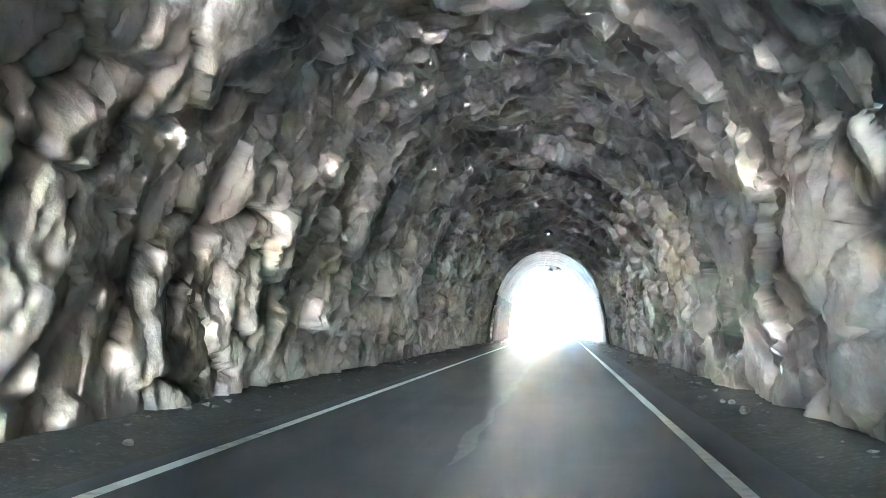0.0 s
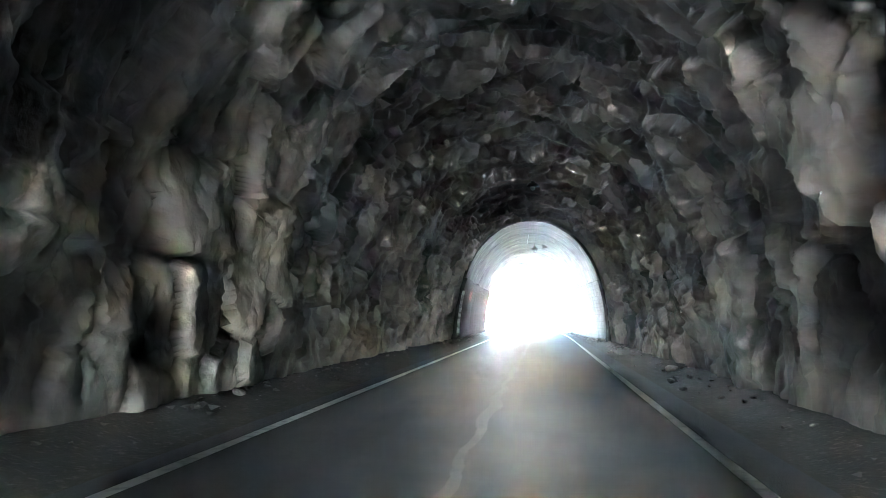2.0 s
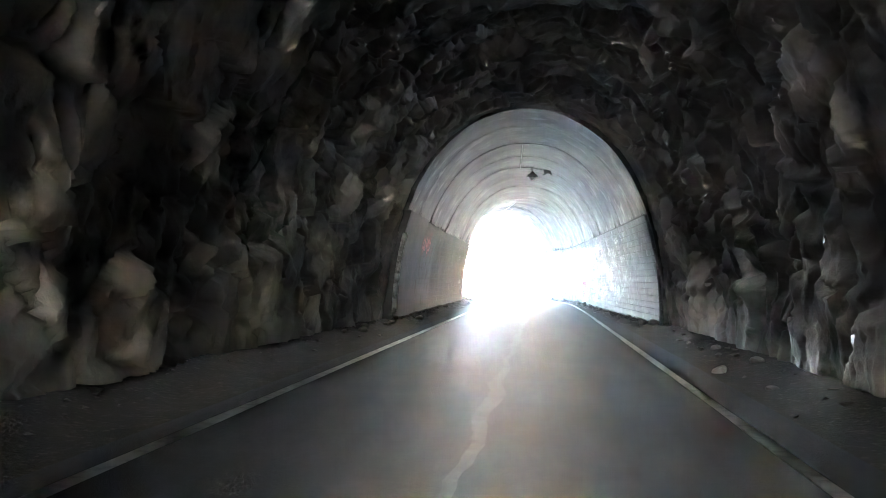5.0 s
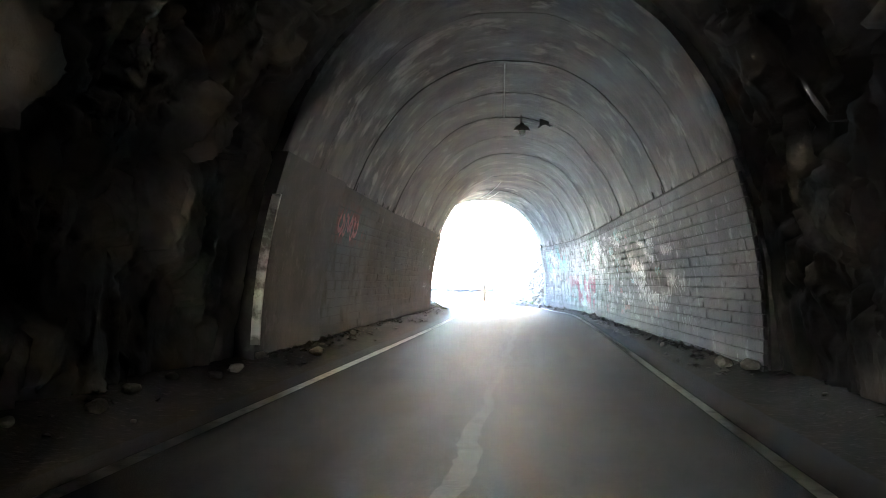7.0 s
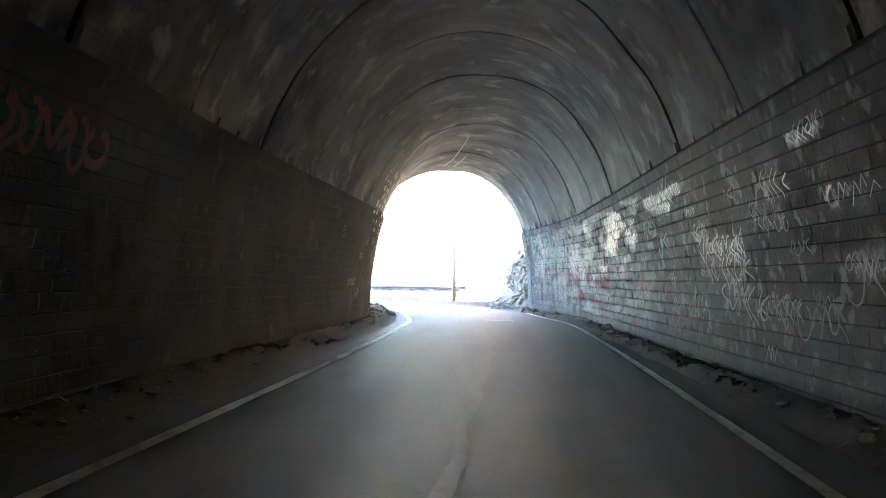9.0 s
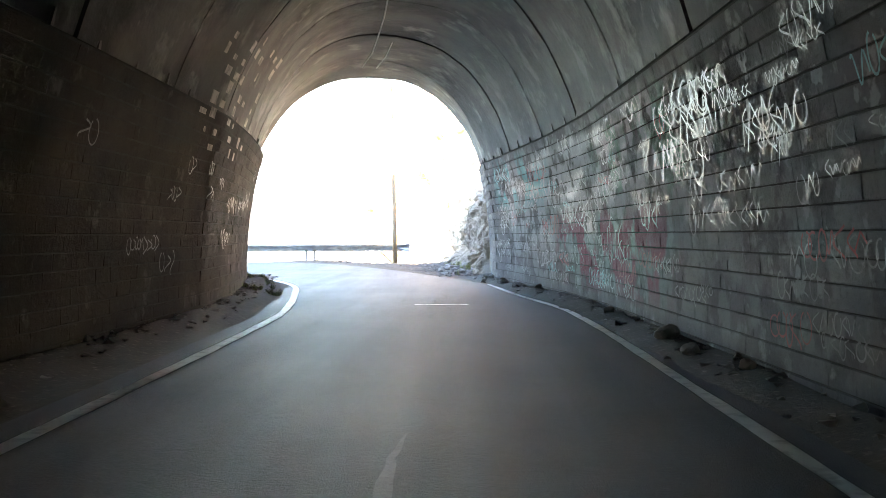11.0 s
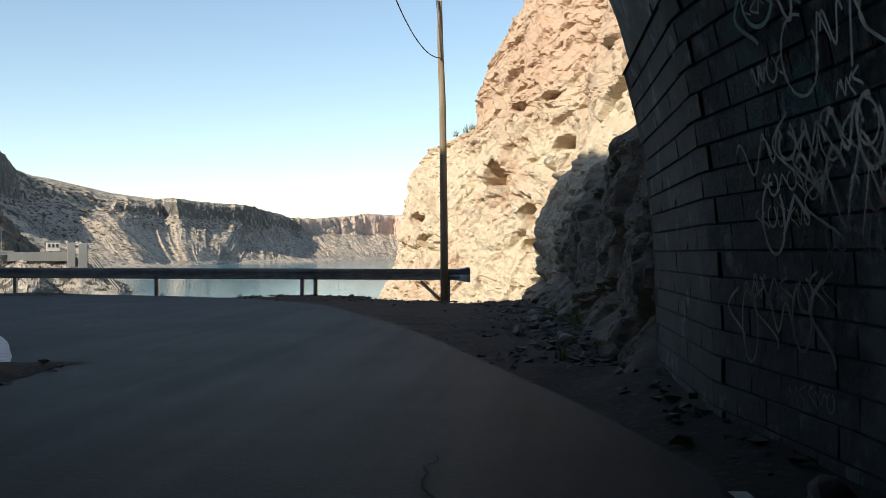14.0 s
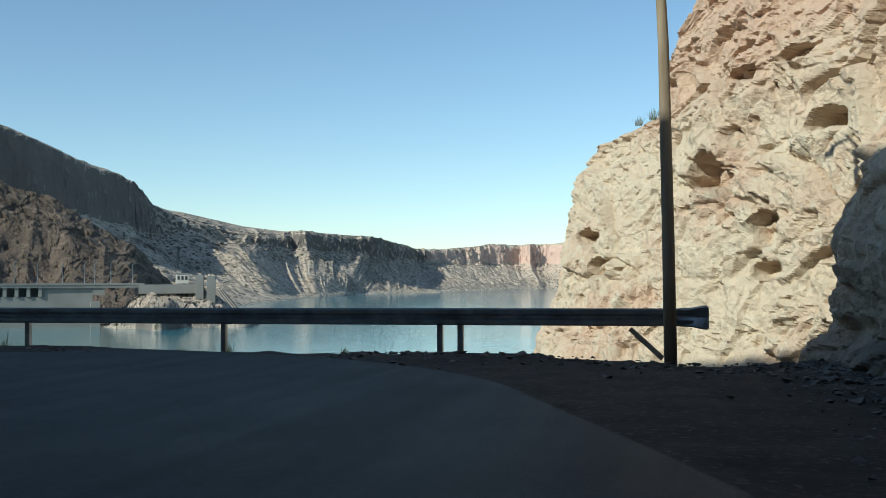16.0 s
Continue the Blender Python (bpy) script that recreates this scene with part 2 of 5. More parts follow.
def darken_near_low(mat, near, far_end, color):
    """Rock turns dark brown low down beside the road, fading upwards and further along."""
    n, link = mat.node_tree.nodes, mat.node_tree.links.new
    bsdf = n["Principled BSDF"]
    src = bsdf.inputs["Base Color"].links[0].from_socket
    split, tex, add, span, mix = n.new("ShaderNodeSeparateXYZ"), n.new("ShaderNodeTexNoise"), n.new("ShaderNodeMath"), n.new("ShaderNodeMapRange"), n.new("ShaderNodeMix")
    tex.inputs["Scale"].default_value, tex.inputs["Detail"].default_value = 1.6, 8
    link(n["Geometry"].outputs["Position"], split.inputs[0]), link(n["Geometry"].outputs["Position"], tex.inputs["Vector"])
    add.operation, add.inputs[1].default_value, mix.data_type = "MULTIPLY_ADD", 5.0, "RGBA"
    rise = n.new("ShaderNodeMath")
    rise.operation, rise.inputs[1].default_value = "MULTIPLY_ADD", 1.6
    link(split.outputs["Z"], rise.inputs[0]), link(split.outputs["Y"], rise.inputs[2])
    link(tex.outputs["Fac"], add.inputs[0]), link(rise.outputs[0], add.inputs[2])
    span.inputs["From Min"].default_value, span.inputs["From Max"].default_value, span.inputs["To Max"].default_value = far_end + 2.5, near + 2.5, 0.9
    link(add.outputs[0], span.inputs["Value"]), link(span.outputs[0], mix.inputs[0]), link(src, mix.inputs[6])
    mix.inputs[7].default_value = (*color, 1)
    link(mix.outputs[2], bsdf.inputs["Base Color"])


darken_near_low(CLIFF, 60.0, 65.0, (0.125, 0.105, 0.085))
recolour_above(FAR_ROCK, -5.5, -7.0, (0.52, 0.44, 0.35))     # the drained shore is pale


def add_scrub(mat, scale, cut, color):
    """Dark bushes in dots, thick on gentle slopes and none on steep rock."""
    n, link = mat.node_tree.nodes, mat.node_tree.links.new
    bsdf = n["Principled BSDF"]
    src = bsdf.inputs["Base Color"].links[0].from_socket
    split, tex = n.new("ShaderNodeSeparateXYZ"), n.new("ShaderNodeTexVoronoi")
    link(n["Geometry"].outputs["True Normal"], split.inputs[0])
    tex.inputs["Scale"].default_value = scale
    link(n["Geometry"].outputs["Position"], tex.inputs["Vector"])
    flat, dot, mul, mix = n.new("ShaderNodeMapRange"), n.new("ShaderNodeMapRange"), n.new("ShaderNodeMath"), n.new("ShaderNodeMix")
    flat.inputs["From Min"].default_value, flat.inputs["From Max"].default_value = 0.5, 0.8
    dot.inputs["From Min"].default_value, dot.inputs["From Max"].default_value = cut + 0.08, cut - 0.08
    link(split.outputs["Z"], flat.inputs["Value"]), link(tex.outputs["Distance"], dot.inputs["Value"])
    mul.operation, mix.data_type = "MULTIPLY", "RGBA"
    link(flat.outputs[0], mul.inputs[0]), link(dot.outputs[0], mul.inputs[1])
    link(mul.outputs[0], mix.inputs[0]), link(src, mix.inputs[6])
    mix.inputs[7].default_value = (*color, 1)
    link(mix.outputs[2], bsdf.inputs["Base Color"])



def steep_shade_and_rock(mat, near, far_end, color):
    """Recolours steep faces: painted shade on near plateau, pink rock at lake's far end."""
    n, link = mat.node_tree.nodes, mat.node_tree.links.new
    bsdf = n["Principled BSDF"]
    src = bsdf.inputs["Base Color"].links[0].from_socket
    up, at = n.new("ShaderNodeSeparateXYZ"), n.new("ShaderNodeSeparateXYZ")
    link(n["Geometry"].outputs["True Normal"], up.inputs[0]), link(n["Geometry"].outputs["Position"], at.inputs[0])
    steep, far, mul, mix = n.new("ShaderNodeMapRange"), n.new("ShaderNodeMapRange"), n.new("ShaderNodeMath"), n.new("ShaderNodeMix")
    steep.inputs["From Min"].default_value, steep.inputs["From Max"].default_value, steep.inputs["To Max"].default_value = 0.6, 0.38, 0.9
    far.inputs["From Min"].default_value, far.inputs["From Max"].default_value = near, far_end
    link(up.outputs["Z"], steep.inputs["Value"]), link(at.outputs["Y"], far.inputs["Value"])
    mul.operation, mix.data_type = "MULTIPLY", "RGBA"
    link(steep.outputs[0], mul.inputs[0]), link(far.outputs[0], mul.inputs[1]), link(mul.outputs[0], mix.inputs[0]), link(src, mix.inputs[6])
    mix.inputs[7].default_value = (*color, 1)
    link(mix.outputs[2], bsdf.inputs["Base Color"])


# near plateau cliffs darkened in colour, standing in for their shade
steep_shade_and_rock(FAR_ROCK, 1810, 1690, (0.15, 0.13, 0.116))
steep_shade_and_rock(FAR_ROCK, 1690, 1810, (0.66, 0.46, 0.37))
add_scrub(FAR_ROCK, 0.2, 0.34, (0.085, 0.085, 0.05))
add_scrub(CRAG_ROCK, 0.45, 0.26, (0.12, 0.11, 0.06))


def water_material():
    mat = material("lake_water", (0.12, 0.25, 0.26), 0.08, second=(0.05, 0.21, 0.27), scale=0.006, mix=(0.45, 0.6), stretch=(1, 2.5, 1), spec=0.5, bump=0.0)
    n, link = mat.node_tree.nodes, mat.node_tree.links.new
    b = n.new("ShaderNodeBump")
    b.inputs["Strength"].default_value, b.inputs["Distance"].default_value = 0.12, 0.5
    tex = n.new("ShaderNodeTexNoise")
    tex.inputs["Scale"].default_value, tex.inputs["Detail"].default_value = 0.5, 6
    link(n["Geometry"].outputs["Position"], tex.inputs["Vector"])
    link(tex.outputs["Fac"], b.inputs["Height"])
    link(b.outputs["Normal"], n["Principled BSDF"].inputs["Normal"])
    return mat


WATER = water_material()

# ---- plan of the tunnel ----
ENTRY, PORTAL, EXIT_LEFT, EXIT_RIGHT = -84.0, 8.0, 43.0, 46.3     # along y


def centre(y):
    """The tunnel's middle line bends to the left near its end."""
    return np.interp(y, [8, 14, 20, 27, 33, 36, 38, 41, 43, 46.3, 50], [0, -0.15, -0.35, -0.45, -0.62, -0.92, -1.2, -1.68, -2.15, -2.22, -2.6])


def half_width(y):
    return np.interp(y, [8, 20, 28, 33, 40, 43, 46], [3.48, 3.3, 3.1, 3.0, 3.02, 3.17, 3.17])


# the rough-hewn length
def rock_tunnel():
    ys = np.concatenate([np.linspace(ENTRY, -54.2, 120), np.linspace(-54, PORTAL + 0.15, 1350)])
    an = np.linspace(-0.12, math.pi + 0.12, 300)
    Y, A = np.meshgrid(ys, an, indexing="ij")
    c, s = np.cos(A), np.sin(A)
    x, z = 3.75 * np.sign(c) * np.abs(c) ** (2 / 2.25), 5.75 * np.sign(s) * np.abs(s) ** (2 / 2.25)
    nx, nz = c / 3.75, s / 5.75
    ln = np.hypot(nx, nz)
    nx, nz = nx / ln, nz / ln
    p = np.stack([x, Y, z], -1).reshape(-1, 3)
    q = p @ np.array([[1, 0.25, 0], [-0.15, 1, 0.3], [0, -0.2, 1]])
    w = q + 0.20 * np.stack([fbm(q * 0.8, 2, 5), fbm(q * 0.8, 2, 6), fbm(q * 0.8, 2, 7)], 1)
    w += 0.06 * np.stack([vnoise(q * 3.1, 15), vnoise(q * 3.1, 16), vnoise(q * 3.1, 17)], 1)

    def ledges(f, n, sharp=0.3):
        """Cuts a smooth field into steps, as bedding planes break."""
        v = f * n
        k = np.floor(v)
        g = np.clip((v - k - 0.5 + sharp / 2) / sharp, 0, 1)
        return (k + g * g * (3 - 2 * g)) / n

    f1 = fbm(w * np.array([0.5, 0.7, 0.5]), 4, 201, 0.5)
    h1, e1 = chips(w * np.array([0.9, 0.75, 1.0]), 1, 1.0)
    h2, e2 = chips(w * np.array([2.2, 1.8, 2.3]), 2, 0.9)
    h3, e3 = chips(w * np.array([3.6, 3.2, 3.8]), 3, 0.9)
    # ribs where tilted beds break off across the tunnel
    beds = (p[:, 1] * 1.15 - 0.55 * p[:, 2]) + 0.75 * fbm(p * 0.55, 3, 231) + 0.2 * fbm(p * 1.7, 2, 233)
    saw = beds - np.floor(beds)
    rib = (saw - np.clip((saw - 0.82) / 0.18, 0, 1) * saw) * np.clip(0.6 + 0.9 * vnoise(p * 0.5, 235), 0.1, 1.2)
    inward = 0.16 * ledges(f1, 5.5) + 0.26 * rib - 0.10 + 0.12 * h1 + 0.04 * h2 + 0.012 * h3 + 0.008 * fbm(p * 6.0, 2, 21)
    crack = np.clip(0.65 + 1.6 * vnoise(q * 0.9, 61), 0, 1)
    inward = np.where(q[:, 1] < -40, inward * 0.8, inward)
    inward += crack * (0.32 * np.clip(0.075 - e1, 0, 1) / 0.075 + 0.09 * np.clip(0.08 - e2, 0, 1) / 0.08)
    d2 = h2
    d = inward.reshape(Y.shape)
    d = np.clip(d, -0.45, 0.75)
    near = np.clip((PORTAL - 0.05 - Y) / 1.2, 0.15, 1)
    d = 0.02 + d * near - 0.25 * np.clip((Y - PORTAL + 2.5) / 2.5, 0, 1)
    foot = np.clip(s / 0.15, 0, 1)
    d = d * (0.5 + 0.5 * foot)
    pts = np.stack([x + nx * d, Y + 0.05 * d2.reshape(Y.shape) * near, z + nz * d], -1)
    ob = new("wall_rock_tunnel", grid_mesh("wall_rock_tunnel", pts, ROCK_TUNNEL, smooth=True))
    return tagged(ob, "rough-hewn brown rock tunnel walls and roof", "rock tunnel", kind="structure")


rock_tunnel()


# the concrete vault
def vault_surface(ys, an, inset=0.0):
    Y, A = np.meshgrid(ys, an, indexing="ij")
    t = np.clip((Y - PORTAL) / (EXIT_RIGHT - PORTAL), 0, 1)
    half, high = half_width(Y) - inset, 5.5 - 0.35 * t - inset
    c, s = np.cos(A), np.sin(A)
    power = 2.15 + np.where(c > 0, 0.35, 0.1) * t
    x = half * np.sign(c) * np.abs(c) ** (2 / power)
    z = high * np.sign(s) * np.abs(s) ** (2 / power)
    # the mouth is cut at a slant
    cut = np.clip((Y - 30) / (EXIT_RIGHT - 30), 0, 1)
    y = Y - cut * (EXIT_RIGHT - EXIT_LEFT) * (0.5 - x / 6.6)
    return np.stack([x + centre(y), y, z], -1)


RINGS = (14.0, 20.5, 27.3, 34.0, 40.3)            # open dark joints
FAINT_RINGS = (10.6, 17.2, 23.9, 30.6, 37.1, 43.4)     # closed joints, hardly a groove


def concrete_vault():
    ys = np.unique(np.concatenate([np.linspace(PORTAL, EXIT_RIGHT, 120)] + [[r - 0.055, r - 0.045, r + 0.045, r + 0.055] for r in RINGS] + [[r - 0.025, r - 0.015, r + 0.015, r + 0.025] for r in FAINT_RINGS]))
    an = np.linspace(-0.1, math.pi + 0.1, 120)
    pts = vault_surface(ys, an)
    d = 0.03 * fbm(pts.reshape(-1, 3) * 0.8, 4, 31).reshape(pts.shape[:2])
    groove = np.zeros(len(ys))
    for r in RINGS:
        groove[np.abs(ys - r) < 0.05] = 0.14
    for r in FAINT_RINGS:
        groove[np.abs(ys - r) < 0.02] = 0.025
    d = d + groove[:, None]
    out = np.stack([np.cos(an), np.zeros_like(an), np.sin(an)], -1)
    pts = pts + out[None] * d[..., None]
    # the mouth has thickness
    ends = []
    for row in (pts[0], pts[-1]):
        ends.append(row + out * 0.9)
    pts = np.concatenate([ends[0][None], pts, ends[1][None]], 0)
    me = grid_mesh("wall_concrete_vault", pts, CONCRETE, smooth=False)
    me.materials.append(MORTAR)
    deep = np.concatenate([[0], groove, [0]]) > 0.1
    me.polygons.foreach_set("material_index", np.repeat((deep[:-1] | deep[1:]).astype(np.int32), pts.shape[1] - 1))
    ob = new("wall_concrete_vault", me)
    return tagged(ob, "stained grey concrete tunnel vault with dark ring joints", "tunnel vault", kind="structure")


concrete_vault()


# ---- ground, road and water ----
def ground_height(x, y):
    """The shelf outside the mouth ends in a drop to the lake."""
    edge = 62.6 + 0.5 * np.sin(x * 0.45) + 0.35 * np.sin(x * 1.3 + 1) + np.clip(-x - 30, 0, 60) * -0.5
    drop = np.clip(y - edge, 0, None)
    lump = 0.10 * np.sin(x * 0.8 + 0.4) * np.exp(-((y - edge + 0.8) / 0.9) ** 2)
    c, h = np.where(y < PORTAL, 0.0, centre(y)), np.where(y < PORTAL, 3.6, half_width(y) - 0.1)
    side = np.clip((np.abs(x - c) - (h - 0.75)) / 0.7, 0, 1)
    bank = 0.13 * side * side * (3 - 2 * side) * np.clip((46.5 - y) / 1.0, 0, 1) * (y > ENTRY)
    mound = 0.16 * np.exp(-((x - c + h - 0.35) / 0.5) ** 2 - ((y - 40.8) / 2.2) ** 2)
    return lump - drop * 1.1 + bank + mound


def ground():
    xs = np.concatenate([np.linspace(-90, -16, 40), np.linspace(-15.6, 12, 150), np.linspace(13, 90, 30)])
    ys = np.concatenate([np.linspace(-152, 30, 140), np.linspace(30.3, 80, 200), np.linspace(82, 95, 6)])
    X, Y = np.meshgrid(xs, ys, indexing="ij")
    Z = ground_height(X, Y) - 0.03
    p = np.stack([X, Y, Z], -1)
    Z = Z + 0.03 * fbm(p.reshape(-1, 3) * 1.5, 3, 41).reshape(X.shape) - 0.02
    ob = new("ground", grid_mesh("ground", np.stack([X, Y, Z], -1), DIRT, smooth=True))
    return tagged(ob, "stony brown dirt ground beside the road", "ground", kind="structure")


ground()
# unseen pale sheet added to reflect sunlight up onto the tunnel roof
BOUNCE_GROUND = material("pale_bounce_ground", (0.58, 0.51, 0.43), 0.95, second=(0.46, 0.40, 0.33), scale=0.8, bump=0.4, bump_scale=20)
bm = bmesh.new()
bmesh.ops.create_grid(bm, x_segments=20, y_segments=20, size=1)
bmesh.ops.transform(bm, matrix=Matrix.Translation((0, -118, 0.02)) @ Matrix.Diagonal((45, 33.5, 1, 1)), verts=bm.verts)
tagged(part("ground_forecourt", bm, BOUNCE_GROUND), "unseen pale ground bouncing sunlight into the tunnel", "gravel ground", kind="structure")
LEFT_EDGE = [(-2.05, -84), (-2.05, 14), (-2.1, 23), (-2.3, 32), (-2.55, 34.5), (-2.95, 37.3), (-3.55, 40.6), (-4.65, 43.7), (-6.1, 46.8), (-8.3, 49.9), (-14, 54), (-40, 60)]
RIGHT_EDGE = [(2.02, -84), (2.02, 14), (1.95, 25), (1.75, 33), (1.2, 37), (0.75, 41)]
OUTER_EDGE = [(2.5, -84), (2.5, 14), (2.35, 25), (2.1, 33), (1.4, 38), (0.3, 43), (-0.9, 47), (-2.2, 51), (-3.8, 55), (-5.5, 58.5), (-9, 61.4), (-16, 63), (-40, 64)]


def smooth_line(points, step=0.5):
    pts = [Vector((*p, 0)) for p in points]
    out = []
    for k in range(len(pts) - 1):
        a, b, c, d = pts[max(k - 1, 0)], pts[k], pts[k + 1], pts[min(k + 2, len(pts) - 1)]
        n = max(2, min(60, int((c - b).length / step)))
        ta, tb = ((c - a) * min(1, (c - b).length / max((c - a).length, 1e-6)), (d - b) * min(1, (c - b).length / max((d - b).length, 1e-6)))
        for j in range(n):
            t = j / n
            out.append((2 * t ** 3 - 3 * t ** 2 + 1) * b + (t ** 3 - 2 * t ** 2 + t) * ta + (-2 * t ** 3 + 3 * t ** 2) * c + (t ** 3 - t ** 2) * tb)
    out.append(pts[-1])
    return out


def resample(line, n):
    d = np.concatenate([[0], np.cumsum([(b - a).length for a, b in zip(line, line[1:])])])
    s = np.linspace(0, d[-1], n)
    return np.stack([np.interp(s, d, [p[k] for p in line]) for k in (0, 1)], 1)


def road():
    left = [Vector((p.x - (0.35 if p.y < 36 else 0.25), p.y, 0)) for p in smooth_line(LEFT_EDGE)]
    right = smooth_line(OUTER_EDGE)
    # match the two edges by their way along the road
    a, b = resample(left, 700), resample(right, 700)
    t = np.linspace(0, 1, 25)[None, :, None]
    pts = a[:, None] * (1 - t) + b[:, None] * t
    z = 0.004 * fbm(np.concatenate([pts.reshape(-1, 2) * 0.7, np.zeros((pts.shape[0] * 25, 1))], 1), 3, 71).reshape(pts.shape[:2])
    pts = np.concatenate([pts, z[..., None]], -1)
    ob = new("road", grid_mesh("road", pts, ASPHALT, smooth=True, flip=True))
    return tagged(ob, "worn grey asphalt road through the tunnel", "road", kind="structure")


road()


def edge_line(points, name, width=0.11):
    line = smooth_line(points, 0.4)
    pts = []
    for k, p in enumerate(line):
        way = (line[min(k + 1, len(line) - 1)] - line[max(k - 1, 0)]).normalized()
        side = Vector((way.y, -way.x, 0))
        wob = 1 + 0.15 * math.sin(p.y * 3.1) * math.sin(p.y * 1.3)
        pts.append([p + side * s * width / 2 * wob + Vector((0, 0, 0.014)) for s in (-1, 0, 1)])
    ob = new(name, grid_mesh(name, np.array([[list(v) for v in r] for r in pts]), PAINT, flip=True))
    return tagged(ob, "worn white painted line along the road's edge", "road marking", kind="structure")


edge_line(LEFT_EDGE, "road_line_left", 0.12)
edge_line(RIGHT_EDGE, "road_line_right", 0.11)

WATER_Z = -10.0
bm = bmesh.new()
bmesh.ops.create_grid(bm, x_segments=8, y_segments=8, size=1)
bmesh.ops.scale(bm, vec=(4000, 4000, 1), verts=bm.verts)
lake = part("water", bm, WATER)
lake.location = (0, 1000, WATER_Z)
tagged(lake, "calm green-blue reservoir water with light ripples", "water", kind="structure")


# ---- far hills round the lake ----
def polar(azimuth, distance, z=0.0):
    """A place by its azimuth (degrees to the left of +y) and distance, seen from the mouth of the tunnel."""
    a = np.radians(azimuth)
    return -1.5 - distance * np.sin(a), 43.0 + distance * np.cos(a), z


def hill_sheet(name, az, rad, shore, crest, elev, profile, rough, seed, flute=0.03, gullies=0.6, knobs=1.0, brow=0.9, mat=FAR_ROCK, spurs=190.0):
    """A hillside from the shore to its crest; profile gives the height over the way up."""
    A, R = np.meshgrid(az, rad, indexing="ij")
    line = lambda f, sd: vnoise(np.stack([az * f, az * 0, az * 0], 1), sd)
    shore = shore * (1 + 0.04 * line(0.7, seed))
    top = crest * np.tan(np.radians(elev)) + 1.1
    D = shore[:, None] + (crest - shore)[:, None] * R
    x, y, _ = polar(A, D)
    H = top - WATER_Z
    big = np.clip(D / 700.0, 0.45, 2.2)
    q = np.stack([x, y, profile(R) * H[:, None] * 1.5], -1).reshape(-1, 3) / big.ravel()[:, None]
    wander = 0.35 * vnoise(q / 160.0, seed + 1)
    gully = fbm(np.stack([A.ravel() * gullies + wander, R.ravel() * 1.1, 0 * R.ravel()], 1), 3, seed + 5, 0.45, ridged=True).reshape(A.shape)
    across = fbm(np.stack([x.ravel() * 0.4 / spurs + wander, y.ravel() / spurs, 0 * x.ravel()], 1), 3, seed + 9, 0.42, ridged=True).reshape(A.shape)
    m = fbm(q / 45.0 * np.array([1, 1, 0.3]), 3, seed + 2, 0.5).reshape(A.shape)
    slope = np.clip(R * 4, 0, 1) * np.clip((0.82 - R) * 6, 0, 1)
    face = np.clip((R - 0.5) * 4, 0, 1) * np.clip((1.1 - R) * 6, 0, 1)
    shift = R + rough * (0.6 * across + 0.4 * gully) * slope + flute * m * face
    n = fbm(q / 28.0, 5, seed + 6, 0.55).reshape(A.shape)
    c, e = chips(q / 14.0, seed + 7, 0.7)
    c2, e2 = chips(q / 5.0, seed + 8, 0.7)
    crop = np.clip(vnoise(q / 70.0, seed + 13) * 2.2, 0, 1) if knobs <= 1 else 1.0
    ease = np.clip(R / 0.18, 0, 1) * np.clip((brow - R) / 0.1, 0.04, 1)
    push = (0.9 * c + 0.5 * c2).reshape(A.shape) * ease * big * max(knobs - 1, 0) * 1.2
    x, y, _ = polar(A, D - push)
    z = WATER_Z + profile(shift) * H[:, None] + ease * big * (1.2 * n + (min(knobs, 1.2) * crop * (0.8 * c + 0.5 * c2)).reshape(A.shape))
    z = np.where(R < 0.004, WATER_Z - 4, z)
    return grid_mesh(name, np.stack([x, y, z], -1), mat, flip=True)


# matching knots of the plateau's rim (with its height) and of the shore under it
RIM = [(-560, 150, 128), (-520, 400, 124), (-496, 538, 120), (-488, 686, 102), (-500, 850, 88), (-506, 905, 77), (-470, 945, 71), (-470, 1086, 65), (-455, 1176, 63), (-393, 1324, 62),
       (-433, 1568, 62), (-470, 1800, 62), (-478, 1970, 66), (-395, 2106, 78), (-273, 2105, 79), (-74, 2080, 80), (300, 2050, 80), (1200, 1700, 80)]
SHORE = [(-330, 100), (-300, 250), (-240, 400), (-209, 499), (-228, 561), (-245, 620), (-260, 683), (-280, 770), (-305, 880), (-333, 1044), (-315, 1150), (-293, 1277), (-290, 1500), (-285, 1750),
         (-235, 1930), (-60, 1950), (300, 1930), (1200, 1550)]


